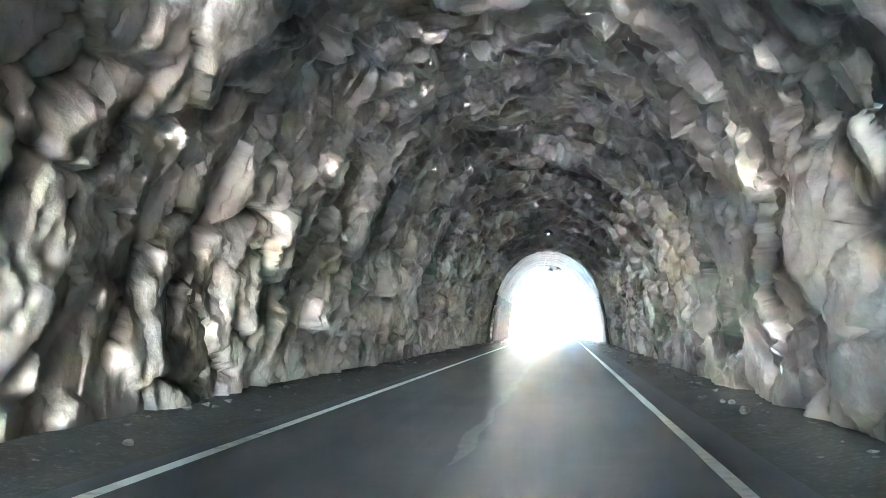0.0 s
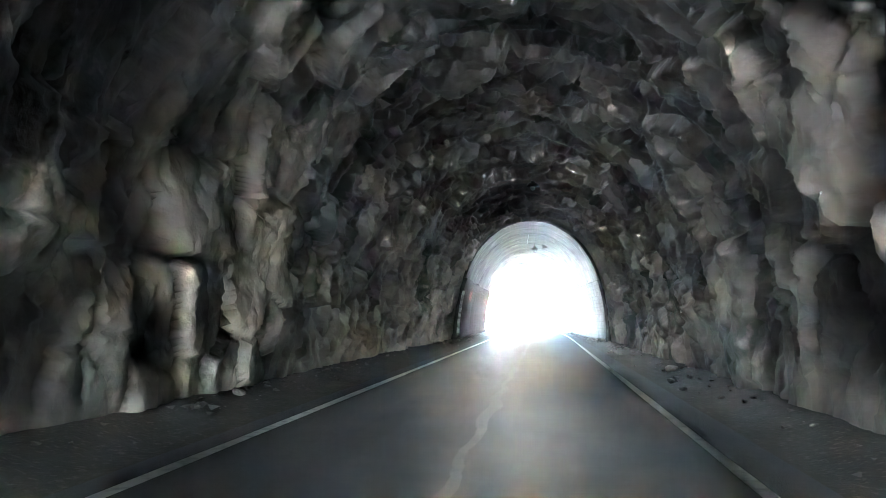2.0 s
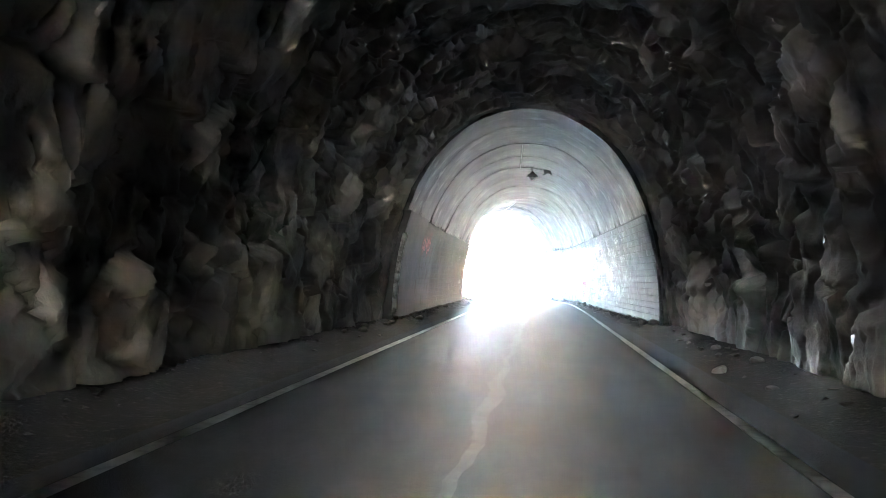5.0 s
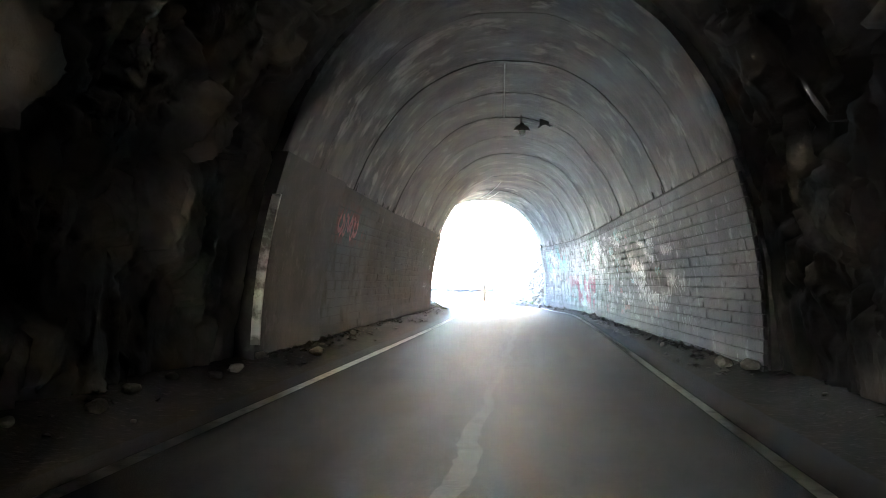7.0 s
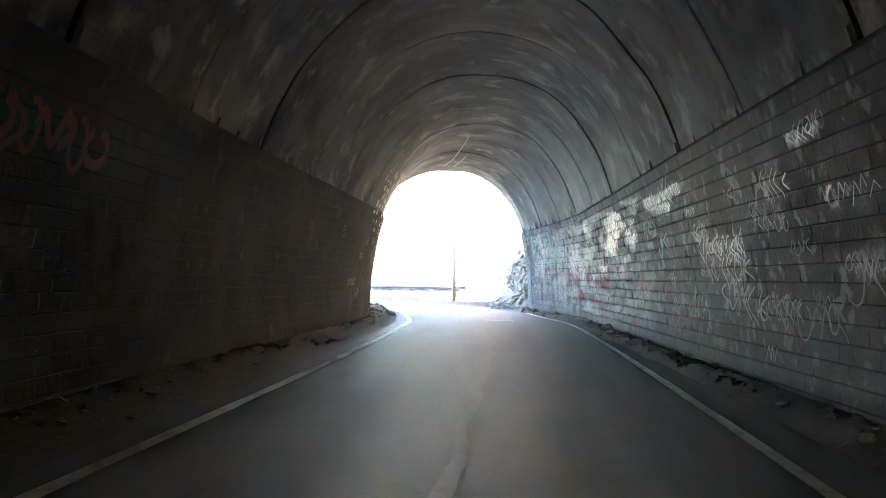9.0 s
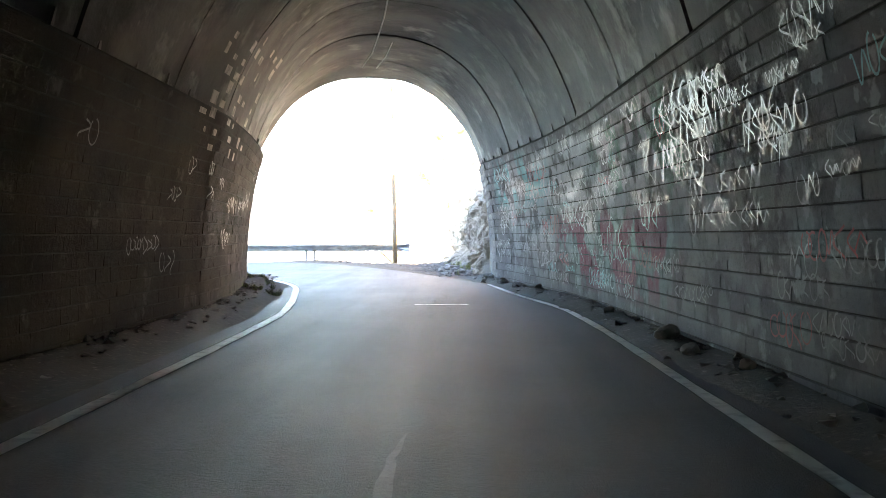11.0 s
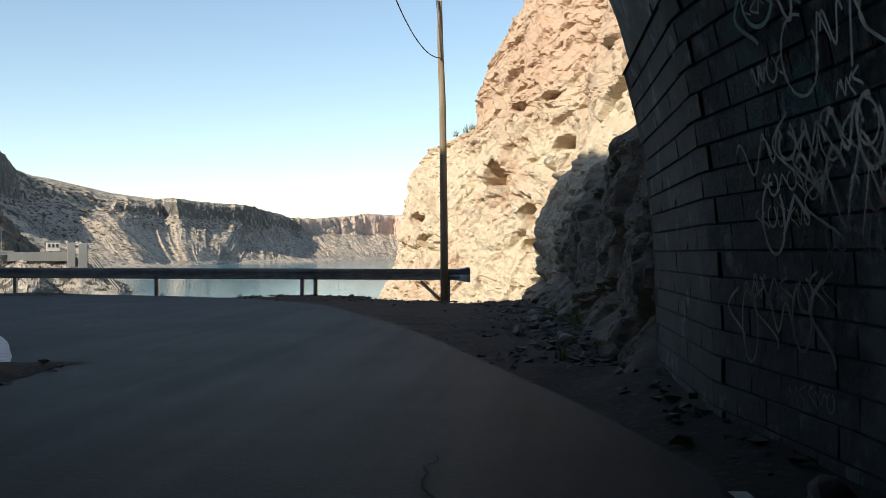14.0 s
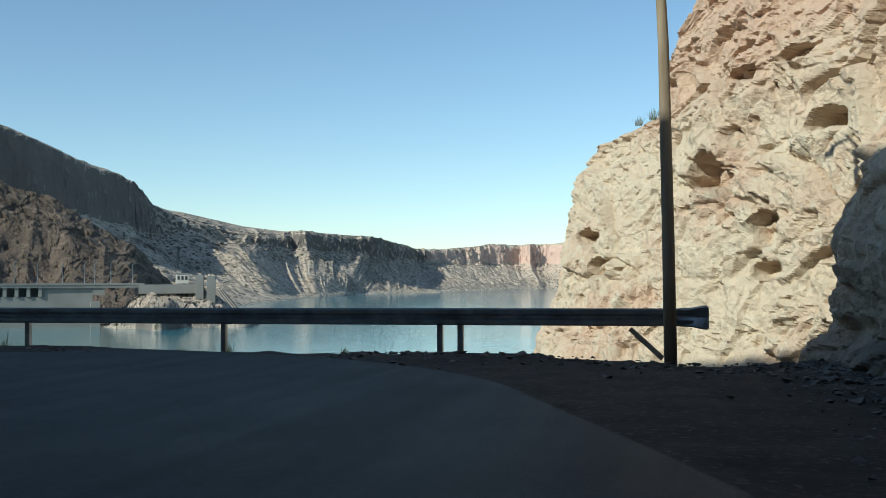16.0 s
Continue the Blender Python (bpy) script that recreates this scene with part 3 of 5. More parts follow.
def far_hills():
    rim, shore = np.array(RIM, float), np.array(SHORE, float)
    k = np.concatenate([np.linspace(0, 3, 380), np.linspace(3.005, 15, 1500), np.linspace(15.05, 17, 60)])
    knots = np.arange(len(rim))
    rx, ry, rz = (np.interp(k, knots, rim[:, c])[:, None] for c in (0, 1, 2))
    sx, sy = (np.interp(k, knots, shore[:, c])[:, None] for c in (0, 1))
    v = np.concatenate([np.linspace(0, 0.55, 70), np.linspace(0.555, 0.86, 75), np.linspace(0.87, 1.0, 12), np.linspace(1.1, 3.0, 8)])[None]
    X, Y = sx + (rx - sx) * v, sy + (ry - sy) * v
    one = np.ones_like(X)
    run = np.hypot(rx - sx, ry - sy)
    p = np.stack([X, Y, 0 * X], -1).reshape(-1, 3)
    along = np.concatenate([[0], np.cumsum(np.hypot(np.diff(sx[:, 0]), np.diff(sy[:, 0])))])[:, None] * one
    warp = vnoise(p / 120.0, 301) * 0.35
    q = np.stack([along.ravel() / 110.0 + warp, (v * run).ravel() / 420.0, 0 * warp], 1)
    spur = fbm(q, 4, 303, 0.4, ridged=True).reshape(X.shape)
    flute = fbm(np.stack([along.ravel() / 22.0 + warp * 2, (v * run).ravel() / 30.0, 0 * warp], 1), 4, 305, 0.55).reshape(X.shape)
    rill = fbm(np.stack([along.ravel() / 17.0 + warp * 3, (v * run).ravel() / 160.0, 0 * warp], 1), 3, 307, 0.5, ridged=True).reshape(X.shape)
    slope = np.clip(v * 5, 0, 1) * np.clip((1.0 - v) * 6, 0, 1)
    shift = v + (np.interp(k, [0, 5, 6.5, 17], [9, 9, 19, 19])[:, None] * spur + 1.3 * flute * np.clip((v - 0.4) * 4, 0, 1)) / run * slope
    cliffy = np.interp(k, [0, 4.6, 5.4, 6, 7.3, 8, 17], [1, 1, 0.6, 0.12, 0.3, 1, 1])[:, None]
    walled = np.interp(k, [0, 4.5, 5.5, 12, 13, 17], [1, 1, 0, 0, 1, 1])[:, None]
    steep = np.interp(shift, [0, 0.06, 0.14, 0.45, 0.70, 0.735, 0.75, 0.79, 1.0, 3.0], [-0.03, 0.015, 0.05, 0.30, 0.62, 0.69, 0.90, 0.97, 1.0, 1.0])
    wall = np.interp(shift, [0, 0.06, 0.14, 0.45, 0.60, 0.70, 0.715, 0.73, 0.76, 1.0, 3.0], [-0.03, 0.015, 0.05, 0.26, 0.42, 0.57, 0.78, 0.95, 0.985, 1.0, 1.0])
    gentle = np.interp(shift, [0, 0.06, 0.14, 0.6, 1.0, 3.0], [-0.03, 0.015, 0.05, 0.55, 1.0, 1.02])
    f = (wall * walled + steep * (1 - walled)) * cliffy + gentle * (1 - cliffy)
    Z = WATER_Z + f * (rz - WATER_Z)
    r = np.stack([X, Y, Z], -1).reshape(-1, 3)
    lump = fbm(r / 40.0, 5, 311, 0.55).reshape(X.shape)
    c, _ = chips(r / 13.0, 313, 0.7)
    c2, _ = chips(r / 6.0, 314, 0.7)
    crop = np.clip(vnoise(r / 60.0, 315) * 2.5 + 0.1, 0, 1)
    ease = np.clip(v / 0.2, 0, 1) * np.clip((0.80 - v) / 0.08, 0.05, 1)
    Z = Z + ease * (1.8 * lump + 0.9 * rill * slope + ((0.2 + 0.6 * crop) * (0.9 * c + 0.55 * c2)).reshape(X.shape))
    rock = np.interp(k, [0, 4.8, 5.6], [0.35, 0.35, 1.0])[:, None] * np.clip((v - 0.5) * 6, 0, 1) * np.clip((0.95 - v) * 6, 0, 1)
    X = X + rock * (1.3 * c + 0.8 * c2).reshape(X.shape)
    Y = Y - rock * (0.8 * c2).reshape(X.shape)
    Z = np.where(v < 0.004, WATER_Z - 4, Z)
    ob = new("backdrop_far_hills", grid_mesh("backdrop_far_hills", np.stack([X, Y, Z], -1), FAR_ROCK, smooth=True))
    return tagged(ob, "arid brown plateau with scree slopes under a cliff band", "hills", kind="structure")


far_hills()


def near_crags():
    az = np.concatenate([np.linspace(26.6, 37.5, 360), np.linspace(37.6, 60, 120)])
    rad = np.concatenate([np.linspace(0, 1.0, 110), np.linspace(1.02, 1.5, 10)])
    shore = np.interp(az, [27, 29, 33, 60], [330, 318, 322, 300])
    crest = np.interp(az, [27, 29, 33, 60], [370, 375, 385, 400])
    elev = np.interp(az, [26.6, 27.3, 28.0, 28.6, 29.2, 30.1, 31.5, 33.8, 36.5, 45, 60], [-1.9, -1.2, 0.1, 0.8, 1.4, 2.3, 2.9, 4.5, 5.4, 7, 8])
    ob = new("backdrop_near_crags", hill_sheet("backdrop_near_crags", az, rad, shore, crest, elev,
             lambda r: np.interp(r, [0, 0.1, 0.45, 0.6, 0.85, 1.0, 1.5], [-0.05, 0.16, 0.44, 0.58, 0.86, 1.0, 0.8]), 0.09, 400, 0.02, 0.5, 1.7, 1.15, CRAG_ROCK, 60.0))
    return tagged(ob, "craggy brown rock hill behind the dam", "hill", kind="structure")


near_crags()


def promontory():
    az = np.linspace(23.3, 31.4, 180)
    rad = np.linspace(0, 1.4, 60)
    shore = np.interp(az, [23.3, 24, 26, 30, 34], [286, 280, 275, 270, 268])
    crest = np.interp(az, [23.3, 25, 30, 34], [300, 300, 302, 302])
    elev = np.interp(az, [23.3, 24.2, 25.2, 26.0, 29, 29.9, 30.6, 31.4], [-1.9, -1.55, -0.9, -0.2, -0.1, -0.7, -1.5, -2.3])
    ob = new("backdrop_promontory", hill_sheet("backdrop_promontory", az, rad, shore, crest, elev,
             lambda r: np.interp(r, [0, 0.1, 0.3, 1.0, 1.4], [-0.1, 0.2, 0.35, 1.0, 0.9]), 0.08, 500, 0.05, 0.8, 1.6, 1.3))
    return tagged(ob, "pale broken rock promontory at the water's edge", "rocks", kind="structure")


promontory()


# ---- the cliff outside, and the mountain over the tunnel ----
CLIFF_BASE = [(3.2, 44.2), (1.75, 45.3), (1.05, 46.6), (1.05, 48.5), (1.0, 51.5), (0.7, 55.0), (0.25, 58.5), (-0.35, 61.8), (-0.25, 63.2), (0.6, 64.6), (0.95, 66.4), (0.25, 68.4), (-1.5, 70.3), (-3.6, 73.0), (-5.9, 75.6),
              (-7.0, 77.6), (-6.8, 80.0), (-5.0, 83.0), (-2.5, 86.0)]
# hollows in the face: place, half width, half height, depth
HOLLOWS = [(-2.45, 71.85, 3.95, 0.5, 0.4, 0.9), (-2.05, 71.25, 3.45, 0.3, 0.34, 0.8), (-0.16, 68.55, 4.6, 0.42, 0.22, 0.8), (-1.95, 71.1, 4.7, 0.22, 0.17, 0.5), (-5.2, 75.9, 2.45, 0.45, 0.24, 0.6),
           (-4.75, 75.2, 1.6, 0.4, 0.22, 0.4), (-1.2, 70.0, 2.35, 0.36, 0.34, 0.5), (-1.2, 70.0, 1.5, 0.45, 0.22, 0.5), (-0.86, 69.55, 6.25, 0.45, 0.16, 0.6), (-2.2, 71.5, 6.85, 0.6, 0.14, 0.5),
           (-1.8, 70.9, 6.15, 0.4, 0.14, 0.45), (1.2, 66.5, 5.5, 0.5, 0.12, 0.35), (-0.1, 68.5, 8.0, 0.5, 0.15, 0.4), (-3.2, 73.0, 6.3, 0.5, 0.15, 0.5)]


def cliff():
    line = resample(smooth_line(CLIFF_BASE, 0.3), 1000)
    zs = np.concatenate([np.linspace(-12, -0.6, 30), np.linspace(-0.5, 13, 340), np.linspace(13.1, 26, 60)])
    tang = np.gradient(line, axis=0)
    for k in (0, 1):
        tang[:, k] = np.convolve(np.pad(tang[:, k], 20, mode="edge"), np.ones(41) / 41, mode="valid")
    tang /= np.linalg.norm(tang, axis=1)[:, None]
    norm = np.stack([-tang[:, 1], tang[:, 0]], 1)          # towards the road and the lake
    way = line[:, 1]
    corner = np.clip((way - 71.0) / 5.5, 0, 1)[:, None]
    spur = np.clip((64.5 - way) / 1.5, 0, 1)[:, None]
    far_lean = np.interp(zs, [-12, 0, 2.5, 4.6, 5.4, 5.75, 6.3, 7.6, 8.2, 11, 26], [-4.0, 0, 0.75, 1.45, 2.0, 2.9, 4.1, 3.75, 4.2, 6.5, 16])[None]
    mid_lean = np.interp(zs, [-12, 0, 5, 5.6, 8, 26], [-1.5, 0, 0.5, 0.45, 1.2, 8])[None]
    spur_lean = np.interp(zs, [-12, 0, 0.5, 1.7, 3.0, 4.5, 8, 26], [-1, -0.5, -0.05, 0.0, 0.4, 1.5, 2.8, 9])[None]
    lean = (far_lean * corner + mid_lean * (1 - corner)) * (1 - spur) + spur_lean * spur
    pts = np.zeros((len(line), len(zs), 3))
    for k in (0, 1):
        pts[..., k] = line[:, k][:, None] - norm[:, k][:, None] * lean
    pts[..., 2] = zs[None]
    flat = pts.reshape(-1, 3)
    w = flat + 0.5 * np.stack([vnoise(flat * 0.7, 5), vnoise(flat * 0.7, 6), vnoise(flat * 0.7, 7)], 1)
    h1, e1 = chips(w * np.array([0.32, 0.32, 0.42]), 4, 0.7)
    h2, e2 = chips(w * np.array([1.0, 1.0, 1.4]), 14, 0.6)
    h3, e3 = chips(w * np.array([2.8, 2.8, 3.6]), 34, 0.6)
    upper = np.clip((flat[:, 2] - 4.8) / 1.0, 0, 1)
    h1, h2 = h1 * np.clip(e1 / 0.09, 0, 1), h2 * np.clip(e2 / 0.1, 0, 1)          # facets meet at their edges
    d = 0.21 * h1 + (0.085 + 0.035 * upper) * h2 + (0.03 + 0.025 * upper) * h3 + 0.16 * fbm(flat * 0.55, 5, 81, 0.5) + 0.03 * fbm(flat * np.array([2.4, 2.4, 2.0]), 3, 91, ridged=True)
    d -= (0.10 + 0.1 * upper) * np.clip(0.07 - e1, 0, 1) / 0.07
    d -= 0.3 * np.clip(fbm(w * np.array([1.9, 1.9, 2.3]), 3, 141, 0.55) - 0.42, 0, 0.6)          # weathered pits
    for hx, hy, hz, hw, hh, deep in HOLLOWS:
        hw, hh = hw * 1.35, hh * 1.35
        u = ((flat[:, 0] - hx) * -0.57 + (flat[:, 1] - hy) * 0.82) / hw
        v = (flat[:, 2] - hz) / hh
        v = np.where(v > 0, v * 1.25, v)
        wob = 0.35 * fbm(flat * 2.3, 2, 131)
        inside = np.clip((1.05 - np.sqrt(u * u + v * v) + wob) / 0.28, 0, 1) * (np.abs(flat[:, 1] - hy) < 3)
        d -= deep * inside * inside * (3 - 2 * inside)
    d = d.reshape(pts.shape[:2])
    for k in (0, 1):
        pts[..., k] += norm[:, k][:, None] * d
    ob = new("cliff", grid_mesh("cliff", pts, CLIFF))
    return tagged(ob, "tan weathered cliff with dark hollows beside the lake", "cliff", kind="structure")


cliff()


def ridge(x):
    """The height of the hill's edge over the far mouth: it climbs to the left."""
    return np.interp(x, [-60, -30, -24, -20.9, -17.7, -14.2, -6.2, -3, 0, 6, 30], [22, 21.2, 20.6, 19.6, 18.2, 17.8, 10.6, 8.4, 7.8, 9, 14])


def mountain():
    """The hill that the tunnel goes through."""
    xs = np.linspace(-70, 40, 221)
    ys = np.concatenate([np.linspace(ENTRY, 30, 60), np.linspace(31, 44.6, 30)])
    X, Y = np.meshgrid(xs, ys, indexing="ij")
    rise = np.minimum(np.clip(44.6 - Y, 0, None) * 0.2, 14)
    Z = np.minimum(ridge(X) + rise, 7.5 + 2.2 * np.clip(Y - ENTRY, 0, None)) + 0.4 * np.clip((44 - Y) / 4, 0, 1) * fbm(np.stack([X.ravel(), Y.ravel(), 0 * X.ravel()], 1) * 0.2, 4, 111).reshape(X.shape)
    ob = new("mountain", grid_mesh("mountain", np.stack([X, Y, Z], -1), CLIFF))
    return tagged(ob, "rocky hill over the tunnel", "hill", kind="structure")


mountain()


def mouth_face(name, y_left, y_right, half, high, power, mid, top, reach=(-70, 40), out=1):
    """A rock face with an arched hole."""
    inner = mid + half * np.cos(np.linspace(math.pi, 0, 80))
    xs = np.concatenate([np.linspace(reach[0], mid - half - 0.05, 90), inner, np.linspace(mid + half + 0.05, reach[1], 60)])
    u = np.clip(np.abs(xs - mid) / half, 0, 1)
    low = np.where(np.abs(xs - mid) < half, high * (1 - u ** power) ** (1 / power), -0.5)
    t = np.linspace(0, 1, 60)
    Z = low[:, None] + (top(xs) - low)[:, None] * t[None]
    X = np.repeat(xs[:, None], len(t), 1)
    Y = np.interp(X, [mid - half - 12, mid - half, mid + half, mid + half + 5], [y_left - 3, y_left, y_right, y_right - 0.5])
    pts = np.stack([X, Y, Z], -1)
    flat = pts.reshape(-1, 3)
    h, _ = chips(flat * 0.45, 24, 0.7)
    away = np.clip((np.hypot((X - mid) / half, Z / high) - 1.02) / 0.5, 0, 1)
    pts[..., 1] += out * (0.3 * h + 0.25 * fbm(flat * 0.6, 4, 121)).reshape(X.shape) * away
    ob = new(name, grid_mesh(name, pts, CLIFF))
    return tagged(ob, "rock face round the tunnel mouth", "rock face", kind="structure")


mouth_face("wall_exit_rock", EXIT_LEFT + 0.02, EXIT_RIGHT + 0.02, 3.1, 5.2, 2.5, -2.12, ridge)
mouth_face("wall_entry_rock", ENTRY, ENTRY, 3.75, 5.7, 2.2, 0.0, lambda x: 8 + 0 * x, out=-1)


# ---- guard rail ----
def guard_rail():
    rail = thing("guard_rail", "grey galvanised steel guard rail above the lake", "guard rail", (-2.4, 63.6, 0))
    x0, x1 = -48.0, -2.6
    prof = [(0.0, 0.40), (-0.055, 0.43), (-0.055, 0.49), (0.0, 0.53), (0.0, 0.57), (-0.055, 0.61), (-0.055, 0.67), (0.0, 0.70)]
    bm = bmesh.new()
    cols = []
    for x in np.linspace(x0, x1 + 0.0, 60):
        cols.append([bm.verts.new((x + 2.4, p[0] + 0.015 * math.sin(x * 0.3), p[1])) for p in prof])
    for a, b in zip(cols, cols[1:]):
        for j in range(len(prof) - 1):
            bm.faces.new((a[j], b[j], b[j + 1], a[j + 1]))
    bmesh.ops.solidify(bm, geom=bm.faces[:], thickness=0.012)
    beam = part("beam", bm, STEEL, rail)
    bm = bmesh.new()
    rings = []
    for x, low, high, front in ((-0.42, 0.395, 0.705, -0.06), (-0.22, 0.385, 0.715, -0.075), (-0.06, 0.35, 0.745, -0.07), (0.02, 0.34, 0.75, -0.05), (0.05, 0.37, 0.72, -0.03)):
        mid = (low + high) / 2
        rings.append([bm.verts.new((x, y, z)) for y, z in ((0.02, low), (front, low + 0.03), (front * 0.5, mid), (front, high - 0.03), (0.02, high))])
    for a, b in zip(rings, rings[1:]):
        for j in range(5):
            bm.faces.new((a[j], b[j], b[(j + 1) % 5], a[(j + 1) % 5]))
    bm.faces.new(rings[0]), bm.faces.new(rings[-1][::-1])
    bmesh.ops.recalc_face_normals(bm, faces=bm.faces[:])
    part("end_piece", bm, STEEL, beam, "flared steel end of the rail")
    for k, x in enumerate((-2.95, -6.6, -6.97, -11.11, -15.25, -19.4, -23.5, -27.6, -31.8, -36, -40, -44)):
        bm = bmesh.new()
        box(bm, (x + 2.4 - 0.05, 0.0, -0.5), (x + 2.4 + 0.05, 0.10, 0.66), 0.008)
        part("post", bm, STEEL, rail)
    return rail


guard_rail()


def street_lamp():
    lamp = thing("street_lamp", "tall weathered pole with a curved lamp arm", "street lamp", (-2.97, 62.9, 0))
    bm = bmesh.new()
    tube(bm, [(0, 0, -0.6), (-0.02, 0, 2), (-0.06, 0, 5), (-0.12, 0, 6.5), (-0.15, 0, 7.75)], [0.105, 0.10, 0.088, 0.08, 0.07], 12)
    part("pole", bm, POLE_WOOD, lamp, smooth=True)
    bm = bmesh.new()
    tube(bm, [(-0.06, -0.1, 6.2), (-0.16, -0.1, 7.4), (-0.22, -0.12, 7.9), (-0.5, -0.15, 8.25), (-1.0, -0.2, 8.48)], [0.035] * 5, 8)
    arm = part("lamp_arm", bm, STEEL, lamp, smooth=True)
    bm = bmesh.new()
    bmesh.ops.create_uvsphere(bm, u_segments=14, v_segments=8, radius=0.5, matrix=Matrix.Translation((-1.2, -0.22, 8.5)) @ Matrix.Diagonal((0.5, 0.22, 0.16, 1)))
    part("lamp_head", bm, STEEL, arm, smooth=True)
    return lamp


street_lamp()


# ---- block walls under the vault ----
LEDGE, COURSE, BLOCK_LENGTH, PIER_LENGTH = 2.85, 0.17, 0.44, 4.4


def paint_over(mat, layers):
    """Whitens and sprays over stretches of a block wall: colour, reach along and up, grain, edge of the grain, strength."""
    n, link = mat.node_tree.nodes, mat.node_tree.links.new
    bsdf = n["Principled BSDF"]
    src = bsdf.inputs["Base Color"].links[0].from_socket
    split = n.new("ShaderNodeSeparateXYZ")
    link(n["Geometry"].outputs["Position"], split.inputs[0])

    def window(out, lo, hi, soft):
        a, b, m = n.new("ShaderNodeMapRange"), n.new("ShaderNodeMapRange"), n.new("ShaderNodeMath")
        for node, p, q in ((a, lo - soft, lo + soft), (b, hi + soft, hi - soft)):
            node.inputs["From Min"].default_value, node.inputs["From Max"].default_value = p, q
            link(split.outputs[out], node.inputs["Value"])
        m.operation = "MULTIPLY"
        link(a.outputs[0], m.inputs[0]), link(b.outputs[0], m.inputs[1])
        return m.outputs[0]

    def times(a, b):
        m = n.new("ShaderNodeMath")
        m.operation = "MULTIPLY"
        for k, v in enumerate((a, b)):
            if isinstance(v, float):
                m.inputs[k].default_value = v
            else:
                link(v, m.inputs[k])
        return m.outputs[0]

    for color, ys, zs, sc, cut, strength in layers:
        tex = n.new("ShaderNodeTexNoise")
        tex.inputs["Scale"].default_value, tex.inputs["Detail"].default_value = sc, 5
        link(n["Geometry"].outputs["Position"], tex.inputs["Vector"])
        r = n.new("ShaderNodeMapRange")
        r.inputs["From Min"].default_value, r.inputs["From Max"].default_value = cut
        link(tex.outputs["Fac"], r.inputs["Value"])
        mask = times(times(times(window("Y", *ys, 0.5), window("Z", *zs, 0.2)), r.outputs[0]), strength)
        mix = n.new("ShaderNodeMix")
        mix.data_type = "RGBA"
        link(mask, mix.inputs[0]), link(src, mix.inputs[6])
        mix.inputs[7].default_value = (*color, 1)
        src = mix.outputs[2]
    link(src, bsdf.inputs["Base Color"])


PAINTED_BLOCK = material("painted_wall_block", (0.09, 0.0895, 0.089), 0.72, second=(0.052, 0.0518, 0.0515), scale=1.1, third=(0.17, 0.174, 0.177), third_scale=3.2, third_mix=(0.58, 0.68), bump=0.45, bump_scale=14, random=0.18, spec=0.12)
paint_over(PAINTED_BLOCK, (((0.15, 0.155, 0.158), (24, 41.5), (0.2, 1.9), 2.2, (0.45, 0.54), 0.8), ((0.2, 0.206, 0.21), (27.0, 41.0), (0.9, 2.65), 2.6, (0.48, 0.54), 0.85),
                                             ((0.2, 0.206, 0.21), (29.0, 37.8), (1.35, 2.85), 1.7, (0.50, 0.57), 0.85), ((0.15, 0.02, 0.042), (29.0, 36.6), (0.4, 1.4), 1.0, (0.46, 0.52), 0.85), ((0.08, 0.23, 0.23), (37.0, 42.0), (1.75, 2.65), 1.3, (0.46, 0.55), 0.75),
                                             ((0.07, 0.15, 0.11), (27.0, 33.0), (1.5, 2.65), 1.2, (0.52, 0.60), 0.7), ((0.2, 0.206, 0.21), (12.0, 28.0), (0.4, 2.6), 3.4, (0.60, 0.64), 0.8)))
DARK_BLOCK = material("brown_wall_block", (0.06, 0.052, 0.046), 0.8, second=(0.032, 0.028, 0.025), scale=0.8, third=(0.1, 0.093, 0.086), third_scale=2.2, third_mix=(0.6, 0.7), bump=0.45, bump_scale=14, random=0.18, spec=0.08)
paint_over(DARK_BLOCK, (((0.085, 0.09, 0.085), (12.3, 17.3), (0.25, 2.6), 2.0, (0.34, 0.5), 0.75), ((0.15, 0.035, 0.028), (12.7, 16.2), (1.95, 2.5), 2.4, (0.48, 0.55), 0.8)))


def wall_place(side, y, z, inset):
    """A place on the block wall: side 1 right, -1 left; with the way along, the way up and the way out of the wall."""
    def at(yy, zz):
        t = min(max((yy - PORTAL) / (EXIT_RIGHT - PORTAL), 0), 1)
        half, high, power = float(half_width(yy)), 5.5 - 0.35 * t, 2.15 + (0.35 if side > 0 else 0.1) * t
        x = half * (1 - (zz / high) ** power) ** (1 / power) - inset
        return Vector((float(centre(yy)) + side * x, yy, zz))
    p = at(y, max(z, 0.0))
    p.z = z
    along = (at(y + 0.05, max(z, 0.01)) - at(y - 0.05, max(z, 0.01))).normalized()
    up = (at(y, max(z, 0.0) + 0.05) - at(y, max(z, 0.0))).normalized()
    out = along.cross(up).normalized()
    if out.x * side > 0:
        out = -out
    return p, along, up, out


